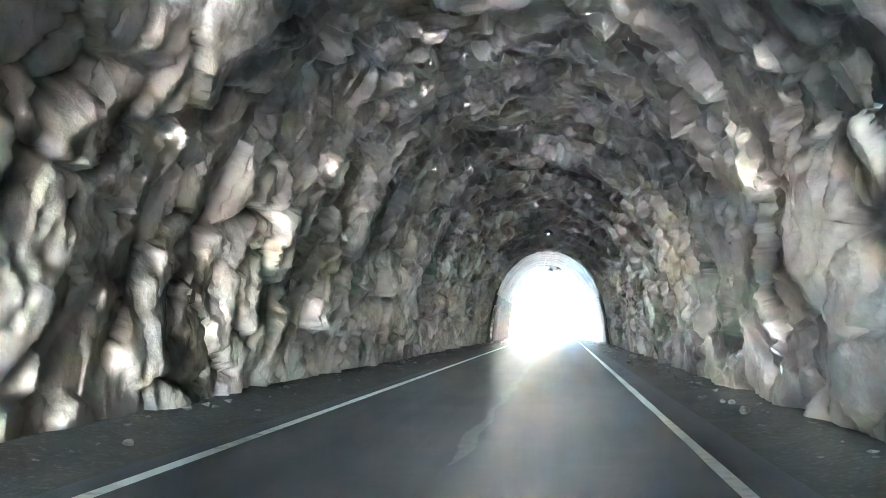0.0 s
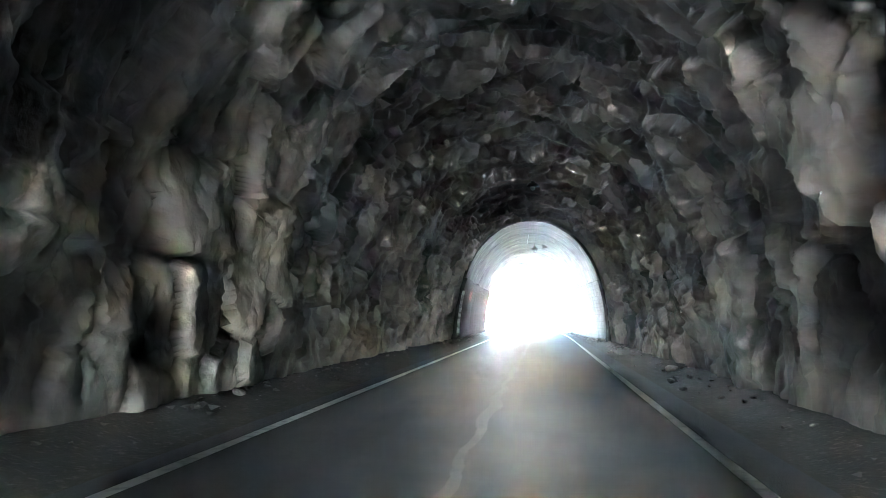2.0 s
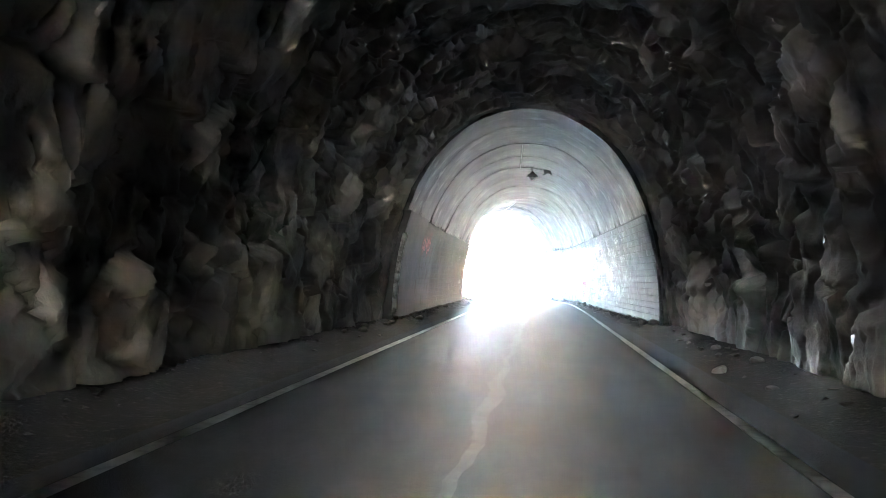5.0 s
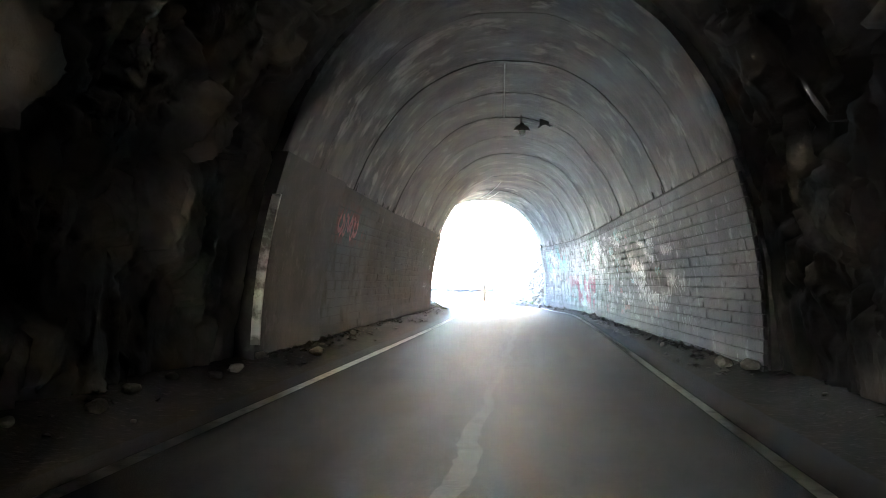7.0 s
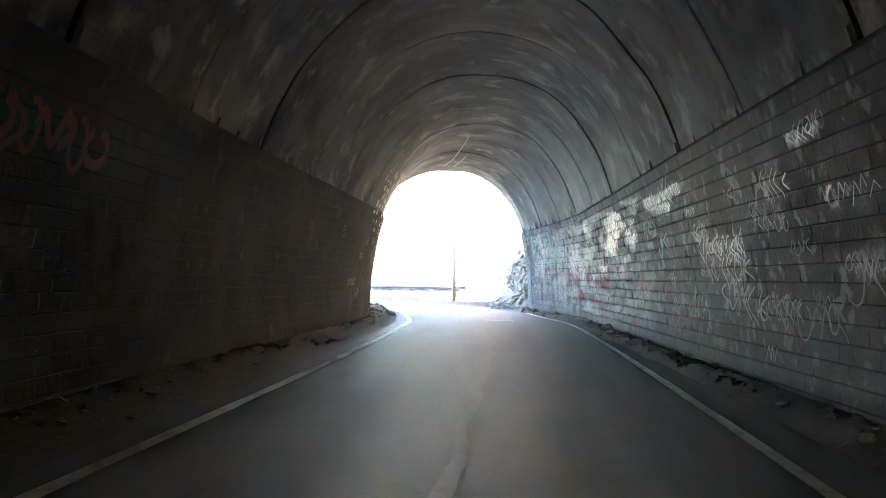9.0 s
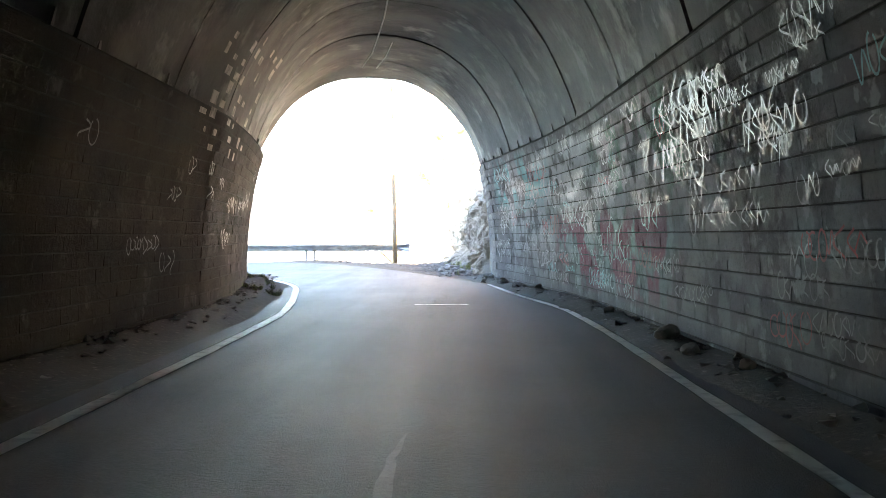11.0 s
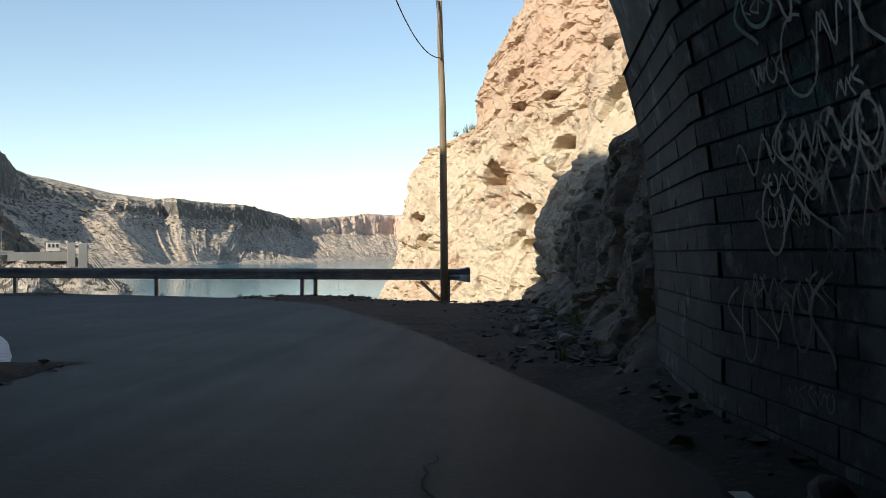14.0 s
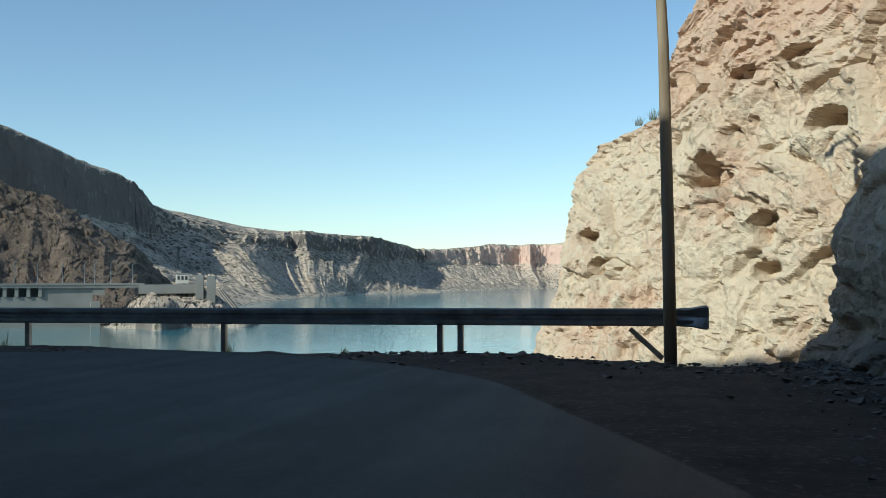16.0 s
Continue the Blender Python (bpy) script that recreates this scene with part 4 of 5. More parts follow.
def block_mesh(name, length, seed, mat):
    """One rough block, its front edges worn off; x along, z up, -y to the road."""
    rnd = random.Random(seed)
    bm = bmesh.new()
    l, h, d, b = length / 2, COURSE / 2 - 0.0035, 0.03, 0.006
    back = [bm.verts.new((sx * l, 0.03, sz * h)) for sx, sz in ((-1, -1), (1, -1), (1, 1), (-1, 1))]
    rim = [bm.verts.new((sx * (l - rnd.uniform(0, 0.002)), -d + b, sz * (h - rnd.uniform(0, 0.006)))) for sx, sz in ((-1, -1), (1, -1), (1, 1), (-1, 1))]
    front = [bm.verts.new((sx * (l - 0.003), -d - rnd.uniform(-0.003, 0.004), sz * (h - b))) for sx, sz in ((-1, -1), (1, -1), (1, 1), (-1, 1))]
    for a, c in ((back, rim), (rim, front)):
        for k in range(4):
            bm.faces.new((a[k], a[(k + 1) % 4], c[(k + 1) % 4], c[k]))
    bm.faces.new(front)
    me = bpy.data.meshes.new(name)
    bm.to_mesh(me)
    bm.free()
    me.materials.append(mat)
    return me


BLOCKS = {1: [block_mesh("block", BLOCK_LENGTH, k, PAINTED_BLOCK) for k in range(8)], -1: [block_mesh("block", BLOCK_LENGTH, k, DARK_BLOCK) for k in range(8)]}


def exit_of(side):
    return EXIT_RIGHT - 0.25 if side > 0 else EXIT_LEFT + 0.05


def block_wall(side, name, label, singly):
    ys = np.linspace(PORTAL, exit_of(side) + 0.15, 110)
    zs = np.concatenate([np.linspace(-0.3, LEDGE, 20), [LEDGE, LEDGE + 0.03]])
    pts = np.zeros((len(ys), len(zs), 3))
    for i, y in enumerate(ys):
        for j, z in enumerate(zs):
            inset = (0.076 if side > 0 else 0.085) if j < len(zs) - 2 else (0.1 if j == len(zs) - 2 else -0.05)
            pts[i, j] = wall_place(side, y, z, inset)[0]
    wall = tagged(new(name, grid_mesh(name, pts, MORTAR, flip=side > 0)), label, "block wall", kind="structure")
    rnd = random.Random(7 + side)
    verts, faces = [], []
    row, z = 0, -0.05
    while z + COURSE < LEDGE:
        y = PORTAL + (0.02 if side > 0 else PIER_LENGTH - 0.1)
        first = row % 2
        while y + BLOCK_LENGTH < exit_of(side) + 0.1:
            length = BLOCK_LENGTH * (0.5 if first else 1.0)
            p, along, up, out = wall_place(side, y + length / 2, z + COURSE / 2, 0.06)
            m = Matrix((along, -out, up)).transposed().to_4x4()
            m.translation = p + out * rnd.uniform(-0.002, 0.002)
            m = m @ Matrix.Rotation(rnd.uniform(-0.002, 0.002), 4, "Y") @ Matrix.Rotation(rnd.uniform(-0.003, 0.003), 4, "Z") @ Matrix.Diagonal((length / BLOCK_LENGTH, 1, 1, 1))
            me = BLOCKS[side][rnd.randrange(8)]
            if singly[0] <= y < singly[1]:
                ob = new("block", me)
                ob.parent = wall
                ob.matrix_basis = m
            else:
                base = len(verts)
                verts += [m @ v.co for v in me.vertices]
                faces += [[base + i for i in f.vertices] for f in me.polygons]
            y += length
            first = 0
        z += COURSE
        row += 1
    rest = bpy.data.meshes.new("blocks")
    rest.from_pydata(verts, [], faces)
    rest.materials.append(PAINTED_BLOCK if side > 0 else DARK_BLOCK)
    ob = new("blocks", rest)
    ob.parent = wall
    tagged(ob, kind="stuff")
    return wall


def end_pier(side):
    """A plastered pier where the block wall begins."""
    ys = PORTAL + np.array([-0.04, -0.04, 0.6, 1.5, 2.5, 3.5, PIER_LENGTH, PIER_LENGTH])
    zs = np.linspace(-0.3, LEDGE + 0.03, 24)
    pts = np.zeros((len(ys), len(zs), 3))
    for i, y in enumerate(ys):
        for j, z in enumerate(zs):
            pts[i, j] = wall_place(side, max(y, PORTAL), z, -0.3 if i == 0 else (0.05 if i == len(ys) - 1 else 0.125))[0]
            pts[i, j, 1] = y
    pts[1:-1, :, 0] += 0.012 * fbm(pts[1:-1].reshape(-1, 3) * 2.0, 3, 77).reshape(len(ys) - 2, len(zs))
    ob = new("wall_pier", grid_mesh("wall_pier", pts, PIER_PLASTER))
    return tagged(ob, "plastered grey pier at the start of the block wall", "pier", kind="structure")


PIER_PLASTER = material("stained_pier_plaster", (0.06, 0.057, 0.054), 0.85, second=(0.03, 0.0285, 0.027), scale=0.9, third=(0.09, 0.086, 0.082), third_scale=4, bump=0.3, bump_scale=20)
end_pier(-1)
wall_right = block_wall(1, "wall_blocks_right", "grey block wall covered with worn white spray paint", (32.0, 39.9))
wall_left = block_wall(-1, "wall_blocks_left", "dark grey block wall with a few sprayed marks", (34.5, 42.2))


# ---- sprayed marks on the block walls ----
SPRAY_WHITE = material("white_spray_paint", (0.2, 0.207, 0.209), 0.4, second=(0.07, 0.07, 0.07), scale=3.2, mix=(0.38, 0.58), bump=0.15, bump_scale=25, spec=0.35)
SPRAY_TEAL = material("teal_spray_paint", (0.16, 0.36, 0.36), 0.6, second=(0.1, 0.22, 0.22), scale=6, bump=0)
SPRAY_DARK = material("dark_spray_paint", (0.05, 0.05, 0.06), 0.6, second=(0.1, 0.1, 0.1), scale=6, bump=0)
SPRAY_RED = material("red_spray_paint", (0.28, 0.05, 0.05), 0.6, second=(0.18, 0.05, 0.05), scale=6, bump=0)


def ribbon(bm, side, line, width):
    """A flat stroke on the wall through (y, z) places."""
    rows = []
    for k, (y, z) in enumerate(line):
        a, b = line[max(k - 1, 0)], line[min(k + 1, len(line) - 1)]
        dy, dz = b[0] - a[0], b[1] - a[1]
        ln = math.hypot(dy, dz) or 1
        ny, nz = -dz / ln * width / 2, dy / ln * width / 2
        rows.append([bm.verts.new(wall_place(side, y + f * ny, min(max(z + f * nz, 0.05), LEDGE - 0.05), 0.112)[0]) for f in (-1, 1)])
    for a, b in zip(rows, rows[1:]):
        bm.faces.new((a[0], b[0], b[1], a[1]))


def sprayed_mark(side, y, z, size, strokes, width, mat, seed, parent, label):
    """A scribble of looping strokes, none of them a letter."""
    rnd = random.Random(seed)
    bm = bmesh.new()
    x = y
    for k in range(strokes):
        h = size * rnd.uniform(0.55, 1.05)
        w = size * rnd.uniform(0.45, 0.95)
        kind = rnd.randrange(6)
        n, up, turn = 18, z + size * rnd.uniform(-0.12, 0.12), rnd.uniform(-0.6, 0.6)
        if kind in (0, 5):
            line = [(x + w * (0.5 - 0.5 * math.cos(t * 5.2 + turn)), up + h * (t - 0.5)) for t in np.linspace(0, 1, n)]
        elif kind == 1:
            line = [(x + w * 1.4 * t, up + h * 0.35 * math.sin(t * 9.0 + turn)) for t in np.linspace(0, 1, n)]
        elif kind in (2, 4):
            line = [(x + w * 0.5 + w * 0.5 * math.sin(t * 5.6 + turn), up + h * 0.5 * math.cos(t * 5.6 + turn)) for t in np.linspace(0, 1, n)]
        else:
            line = [(x + w * t, up + h * (0.5 - abs(1.3 * t - 0.6) - 0.25 * t)) for t in np.linspace(0, 1, n)]
        ribbon(bm, side, line, width * rnd.uniform(0.7, 1.2))
        x += w * rnd.uniform(0.6, 1.05) + 0.02
        if x > exit_of(side) - 0.6:
            break
    return part("painted_mark", bm, mat, parent, label)


rnd = random.Random(41)
for k in range(210):
    y = 11.0 + 30.5 * rnd.random() ** 0.6
    size = rnd.choice((0.12, 0.16, 0.2, 0.25, 0.3, 0.42))
    mat, label = rnd.choice(((SPRAY_WHITE, "white sprayed scribble"),) * 9 + ((SPRAY_TEAL, "teal sprayed scribble"), (SPRAY_DARK, "dark sprayed scribble"), (SPRAY_RED, "red sprayed scribble")))
    sprayed_mark(1, y, rnd.uniform(0.35, 2.55), size, rnd.randrange(3, 9), 0.009 + 0.032 * size, mat, 100 + k, wall_right, label)
for k, (y, z, size, strokes, width) in enumerate(((31.5, 1.0, 0.6, 4, 0.025), (35.5, 1.9, 0.5, 5, 0.025), (27.5, 1.9, 0.6, 4, 0.03))):
    sprayed_mark(1, y, z, size, strokes, width, SPRAY_WHITE, 300 + k, wall_right, "large white sprayed outline")
for k in range(15):
    y = 27.0 + 15.0 * rnd.random()
    sprayed_mark(-1, y, rnd.uniform(0.7, 2.5), rnd.choice((0.12, 0.2, 0.3)), rnd.randrange(2, 6), 0.02, SPRAY_WHITE, 400 + k, wall_left, "white sprayed scribble")
sprayed_mark(-1, 12.9, 2.22, 0.5, 7, 0.09, SPRAY_RED, 420, wall_left, "red sprayed outline")


# ---- fittings of the vault ----
VAULT = bpy.data.objects["wall_concrete_vault"]


def vault_place(y, angle, inset=0.0):
    """A place under the vault; angle 0 right foot, 90 apex."""
    p = vault_surface(np.array([y, y]), np.array([radians(angle), radians(angle)]), inset)[0, 0]
    return Vector([float(v) for v in p])


for side, first, last in ((1, 9.0, EXIT_RIGHT - 1.0), (-1, 9.0, EXIT_LEFT - 1.0)):
    y, k = first, 0
    rnd = random.Random(3 + side)
    while y < last:
        p, along, up, out = wall_place(side, y, LEDGE + 0.02, 0.0)
        h, w = rnd.uniform(0.08, 0.2), rnd.uniform(0.025, 0.045)
        bm = bmesh.new()
        base = [bm.verts.new(p + along * (s * w) + out * d) for s, d in ((-1, -0.04), (1, -0.04), (1, 0.02), (-1, 0.02))]
        q = wall_place(side, y, LEDGE + h, 0.0)[0]
        tip = [bm.verts.new(q + along * (s * w * 0.45) + out * d) for s, d in ((-1, -0.04), (1, -0.04), (1, 0.004), (-1, 0.004))]
        for j in range(4):
            bm.faces.new((base[j], base[(j + 1) % 4], tip[(j + 1) % 4], tip[j]))
        bm.faces.new(tip), bm.faces.new(base[::-1])
        part("weep_stub", bm, DARK_METAL, VAULT)
        y += rnd.uniform(0.95, 1.15)


# pale patches of old paint on the left of the vault
OLD_PAINT = material("old_pale_paint", (0.5, 0.45, 0.4), 0.7, second=(0.2, 0.18, 0.16), scale=5, mix=(0.45, 0.6), bump=0.2)
r = random.Random(31)
for row in range(9):
    for k in range(8):
        y = 31.2 + 0.52 * k + 0.1 * row
        z = 2.3 + 0.21 * row
        if r.random() < (0.35 if 1.5 < k < 6.5 else 0.7):
            continue
        def on(yy, zz):
            t = (yy - PORTAL) / (EXIT_RIGHT - PORTAL)
            h, hi, po = float(half_width(yy)), 5.5 - 0.35 * t, 2.15 + 0.1 * t
            inset = 0.115 if zz < LEDGE + 0.04 else 0.035
            return (float(centre(yy)) - h * (1 - (zz / hi) ** po) ** (1 / po) + inset, yy, zz)
        w, h = r.uniform(0.1, 0.34), r.uniform(0.07, 0.17)
        bm = bmesh.new()
        grid = [[bm.verts.new(on(y + w * i / 3, z + h * j / 2)) for j in range(3)] for i in range(4)]
        for i in range(3):
            for j in range(2):
                bm.faces.new((grid[i][j], grid[i + 1][j], grid[i + 1][j + 1], grid[i][j + 1]))
        part("paint_patch", bm, OLD_PAINT, VAULT)


def tunnel_lamp(y, x, z_roof, label):
    """A shaded bulb lamp on a short stem."""
    lamp = thing("tunnel_lamp", label, "ceiling lamp", (x, y, z_roof), "lamps under the tunnel roof")
    bm = bmesh.new()
    tube(bm, [(0, 0, 0.25), (0, 0, -0.12), (0.02, 0, -0.2)], 0.018, 8)
    part("stem", bm, DARK_METAL, lamp)
    bm = bmesh.new()
    tube(bm, [(0.02, 0, -0.17), (0.02, 0, -0.22), (0.02, 0, -0.26), (0.02, 0, -0.36)], [0.05, 0.07, 0.15, 0.21], 16)
    shade = part("shade", bm, DARK_METAL, lamp, smooth=True)
    bm = bmesh.new()
    bmesh.ops.create_uvsphere(bm, u_segments=14, v_segments=10, radius=0.085, matrix=Matrix.Translation((0.02, 0, -0.40)))
    part("bulb", bm, GLASS_WHITE, shade, "unlit white glass bulb", smooth=True)
    return lamp


GLASS_WHITE = material("white_lamp_glass", (0.8, 0.8, 0.78), 0.15, bump=0, spec=0.6)
apex = vault_place(20.25, 90)
tunnel_lamp(20.25, 0.0, apex.z - 0.02, "dark shaded tunnel lamp under the concrete vault")
tunnel_lamp(-5.7, 0.18, 5.72, "dark shaded tunnel lamp under the rock roof")


def bracket(y, angle):
    b = thing("cable_bracket", "dark iron cable bracket on the vault", "bracket", (0, 0, 0))
    p = vault_place(y, angle, 0.02)
    bm = bmesh.new()
    box(bm, (p.x - 0.12, y - 0.03, p.z - 0.10), (p.x + 0.12, y + 0.03, p.z + 0.06), 0.01)
    part("plate", bm, DARK_METAL, b)
    bm = bmesh.new()
    tube(bm, [(p.x - 0.15, y, p.z - 0.16), (p.x, y, p.z - 0.06), (p.x + 0.16, y, p.z - 0.14)], 0.022, 6)
    part("hook", bm, DARK_METAL, b)


bracket(20.15, 76)


def cable(name, points, radius, label, sag=0.0, n=24, mat=None):
    pts = []
    for a, b in zip(points, points[1:]):
        for k in range(n):
            t = k / n
            p = Vector(a).lerp(Vector(b), t)
            p.z -= sag * 4 * t * (1 - t)
            pts.append(p)
    pts.append(Vector(points[-1]))
    bm = bmesh.new()
    tube(bm, pts, radius, 6)
    return tagged(part(name, bm, mat or CABLE), label, "cable")


GREY_CABLE = material("grey_conduit", (0.45, 0.45, 0.44), 0.6, second=(0.3, 0.3, 0.3), scale=5, bump=0)
cable("roof_conduit", [vault_place(y, 91, 0.05) for y in np.linspace(14.1, 20.2, 5)], 0.016, "thin grey conduit to the lamp under the vault's crown", n=3, mat=GREY_CABLE)
cable("roof_conduit", [vault_place(y, 92, 0.05) for y in np.linspace(36.2, 44.2, 5)], 0.016, "thin grey conduit along the vault's crown to the mouth", n=3, mat=GREY_CABLE)
cable("roof_conduit", [vault_place(y, 88, 0.05) for y in np.linspace(40.8, 44.2, 3)], 0.014, "short pale conduit along the vault's crown to the mouth", n=3, mat=GREY_CABLE)
cable("hanging_cable", [(-3.6, 44.5, 12.4), (-3.1, 62.85, 6.25)], 0.014, "slack black cable from the rock to the lamp pole", sag=2.4, n=40)

# worn white stripe on the edge of the lining
PEELING = material("peeling_white_paint", (0.7, 0.7, 0.68), 0.7, second=(0.2, 0.19, 0.18), scale=4, mix=(0.45, 0.6), bump=0.2)
bm = bmesh.new()
rows = []
for z in np.linspace(0.25, 2.3, 14):
    x = -3.48 * (1 - (z / 5.5) ** 2.15) ** (1 / 2.15) + 0.10
    rows.append([bm.verts.new((x + dx, y, z)) for dx, y in ((-0.02, 7.93), (0.10, 7.93), (0.10, 7.99), (-0.02, 7.99))])
for a, b in zip(rows, rows[1:]):
    for j in range(4):
        bm.faces.new((a[j], a[(j + 1) % 4], b[(j + 1) % 4], b[j]))
bm.faces.new(rows[0][::-1]), bm.faces.new(rows[-1])
tagged(part("edge_marker", bm, PEELING), "peeling white marker stripe on the lining's edge", "marker stripe")

# ---- road surface details ----
TAR = material("dark_crack", (0.02, 0.02, 0.02), 0.9, bump=0)
PATCH = material("rough_road_patch", (0.026, 0.027, 0.028), 0.64, second=(0.06, 0.06, 0.062), scale=1.5, third=(0.075, 0.075, 0.075), third_scale=25, third_mix=(0.55, 0.7), bump=0.5, bump_scale=40)


def strip(name, line, widths, z, mat, label, category):
    pts = []
    for k, p in enumerate(line):
        a, b = line[max(k - 1, 0)], line[min(k + 1, len(line) - 1)]
        way = Vector((b[0] - a[0], b[1] - a[1], 0)).normalized()
        side = Vector((way.y, -way.x, 0))
        pts.append([list(Vector((*p, z)) + side * f * widths[k] / 2) for f in (-1, 0, 1)])
    ob = new(name, grid_mesh(name, np.array(pts), mat, flip=True))
    return tagged(ob, label, category, kind="structure")


rnd = random.Random(9)
line = [(-2.1 + 0.1 * k, 34.72 + 0.05 * math.sin(k * 0.9) + rnd.uniform(-0.03, 0.03)) for k in range(26)]
strip("road_crack", line, [rnd.uniform(0.02, 0.05) for _ in line], 0.012, TAR, "dark crack across the asphalt", "road crack")
line = [(-0.55 + 0.14 * k, 34.55 + 0.04 * math.sin(k * 1.7)) for k in range(7)]
strip("road_patch", line, [0.05 + 0.1 * rnd.random() for _ in line], 0.011, PAINT, "pale worn spot in the asphalt", "road patch")


def seam(y0, y1, x_of, width, seed):
    r = random.Random(seed)
    ys = np.arange(y0, y1, 0.16)
    line = [(x_of(y) + (0.03 if seed == 1 else 0.12) * math.sin(y * 2.1) + r.uniform(-0.012, 0.012) * (1 if seed == 1 else 3), y) for y in ys]
    w = [width * (0.75 + 0.25 * math.sin(y * 0.7 + seed)) * r.uniform(0.85, 1.1) * min(1, (y - y0 + 0.2) / 1.5, (y1 - y + 0.2) / 1.5) for y in ys]
    strip("road_seam", line, w, 0.010, PATCH if seed == 1 else TAR, "broken rough seam along the road's middle", "road seam")


seam(-45.0, 24.0, lambda y: -0.02, 0.16, 1)
seam(31.0, 42.0, lambda y: -0.1 - 0.012 * max(y - 33, 0) ** 1.8, 0.035, 2)


# ---- stones and plants ----
STONE = material("grey_brown_stone", (0.23, 0.205, 0.18), 0.9, second=(0.15, 0.135, 0.115), scale=6, third=(0.3, 0.275, 0.245), third_scale=14, bump=0.4, bump_scale=30, random=0.3)


def stone_mesh(seed):
    r = np.random.RandomState(seed)
    bm = bmesh.new()
    bmesh.ops.create_icosphere(bm, subdivisions=2, radius=1)
    planes = r.normal(size=(7, 3))
    planes /= np.linalg.norm(planes, axis=1)[:, None]
    for v in bm.verts:
        c = np.array(v.co)
        for pl in planes:
            over = c @ pl - 0.68
            if over > 0:
                c = c - pl * over * 0.9
        v.co = c * np.array((1.0, 0.8, 0.62))
    me = bpy.data.meshes.new("stone")
    bm.to_mesh(me)
    bm.free()
    me.materials.append(STONE)
    return me


STONES = [stone_mesh(k) for k in range(8)]


def stone(x, y, size, r, label, group):
    ob = new("stone", STONES[r.randrange(8)])
    z = float(ground_height(np.array(x), np.array(y))) - 0.05
    ob.matrix_basis = Matrix.Translation((x, y, z + size * 0.3)) @ Euler((r.uniform(-0.3, 0.3), r.uniform(-0.3, 0.3), r.uniform(0, 6))).to_matrix().to_4x4() @ Matrix.Diagonal((size, size, size, 1))
    return tagged(ob, label, "stone", group)


r = random.Random(77)
for k in range(46):
    t = r.random()
    y = 46.5 + 16 * t
    x = float(np.interp(y, [46, 51, 58, 63], [0.75, 0.75, 0.0, -0.6])) - abs(r.gauss(0, 0.55)) - 0.05
    stone(x, y, r.choice((0.05, 0.07, 0.09, 0.13)) * r.uniform(0.7, 1.3), r, "broken grey-brown stone at the foot of the cliff", "stones at the cliff foot")
for x, y, size in ((-3.5, 62.75, 0.2), (-1.0, 63.1, 0.22), (0.1, 55.2, 0.2), (-0.25, 53.8, 0.16), (-5.2, 61.6, 0.1)):
    stone(x, y, size, r, "larger stone on the edge of the shelf", "stones at the cliff foot")
for k in range(60):
    y = r.uniform(-50, 44)
    side = r.choice((-1, 1, 1))
    edge = 3.45 if y < 8 else float(half_width(y)) - 0.1
    x = (0 if y < 8 else float(centre(y))) + side * (edge - abs(r.gauss(0, 0.28)))
    if abs(x - (0 if y < 8 else float(centre(y)))) < 2.6 or (side < 0 and y > 41):
        continue
    stone(x, y, r.choice((0.03, 0.05, 0.08, 0.12)) * r.uniform(0.7, 1.4), r, "loose stone fallen beside the tunnel road", "stones along the tunnel wall")


def rubble(name, places, seed, label, lo=0.012, hi=0.045):
    """Many small chips of stone in one mesh."""
    r = np.random.RandomState(seed)
    tet = np.array([[1, 1, 1], [1, -1, -1], [-1, 1, -1], [-1, -1, 1], [0.2, 0.3, 1.25]])
    faces0 = [[0, 1, 2], [0, 3, 1], [0, 2, 3], [1, 3, 2], [0, 4, 3], [0, 2, 4]]
    verts, faces = [], []
    for x, y in places:
        s = r.uniform(lo, hi) * r.uniform(0.5, 1.5)
        rot = np.linalg.qr(r.normal(size=(3, 3)))[0]
        z = float(ground_height(np.array(x), np.array(y))) - 0.045
        base = len(verts)
        verts += [list(v) for v in tet @ rot * s * np.array([1, 0.9, 0.45]) + np.array([x, y, z + s * 0.15])]
        faces += [[base + i for i in f] for f in faces0]
    me = bpy.data.meshes.new(name)
    me.from_pydata(verts, [], faces)
    me.materials.append(STONE)
    return tagged(new(name, me), label, "rubble", kind="stuff")


rr = np.random.RandomState(5)
places = []
for k in range(1900):
    y = rr.uniform(-53, 46)
    side = rr.choice((-1, 1))
    c, e = (0, 3.55) if y < 8 else (float(centre(y)), float(half_width(y)) - 0.08)
    d = e - abs(rr.normal(0, 0.3))
    if d > 2.35 and (y > 8 or rr.rand() < 0.25):
        places.append((c + side * d, y))
rubble("wall_foot_rubble", places, 1, "small broken stones along the foot of the tunnel walls")
places = [(float(np.interp(y, [46, 51, 58, 63], [0.85, 0.75, 0.0, -0.6])) - abs(rr.normal(0, 0.8)), y) for y in rr.uniform(46.5, 63, 1500)]
places += [(x, 62.4 - abs(rr.normal(0, 1.3))) for x in rr.uniform(-14, 0, 500)]
rubble("cliff_foot_rubble", places, 2, "small broken stones on the shelf beside the cliff")

GRASS = material("dry_grass", (0.22, 0.19, 0.09), 0.9, second=(0.12, 0.14, 0.05), scale=3, bump=0, random=0.3, island=True)
GREEN = material("green_weed", (0.07, 0.11, 0.035), 0.85, second=(0.14, 0.15, 0.06), scale=5, bump=0, random=0.3, island=True)


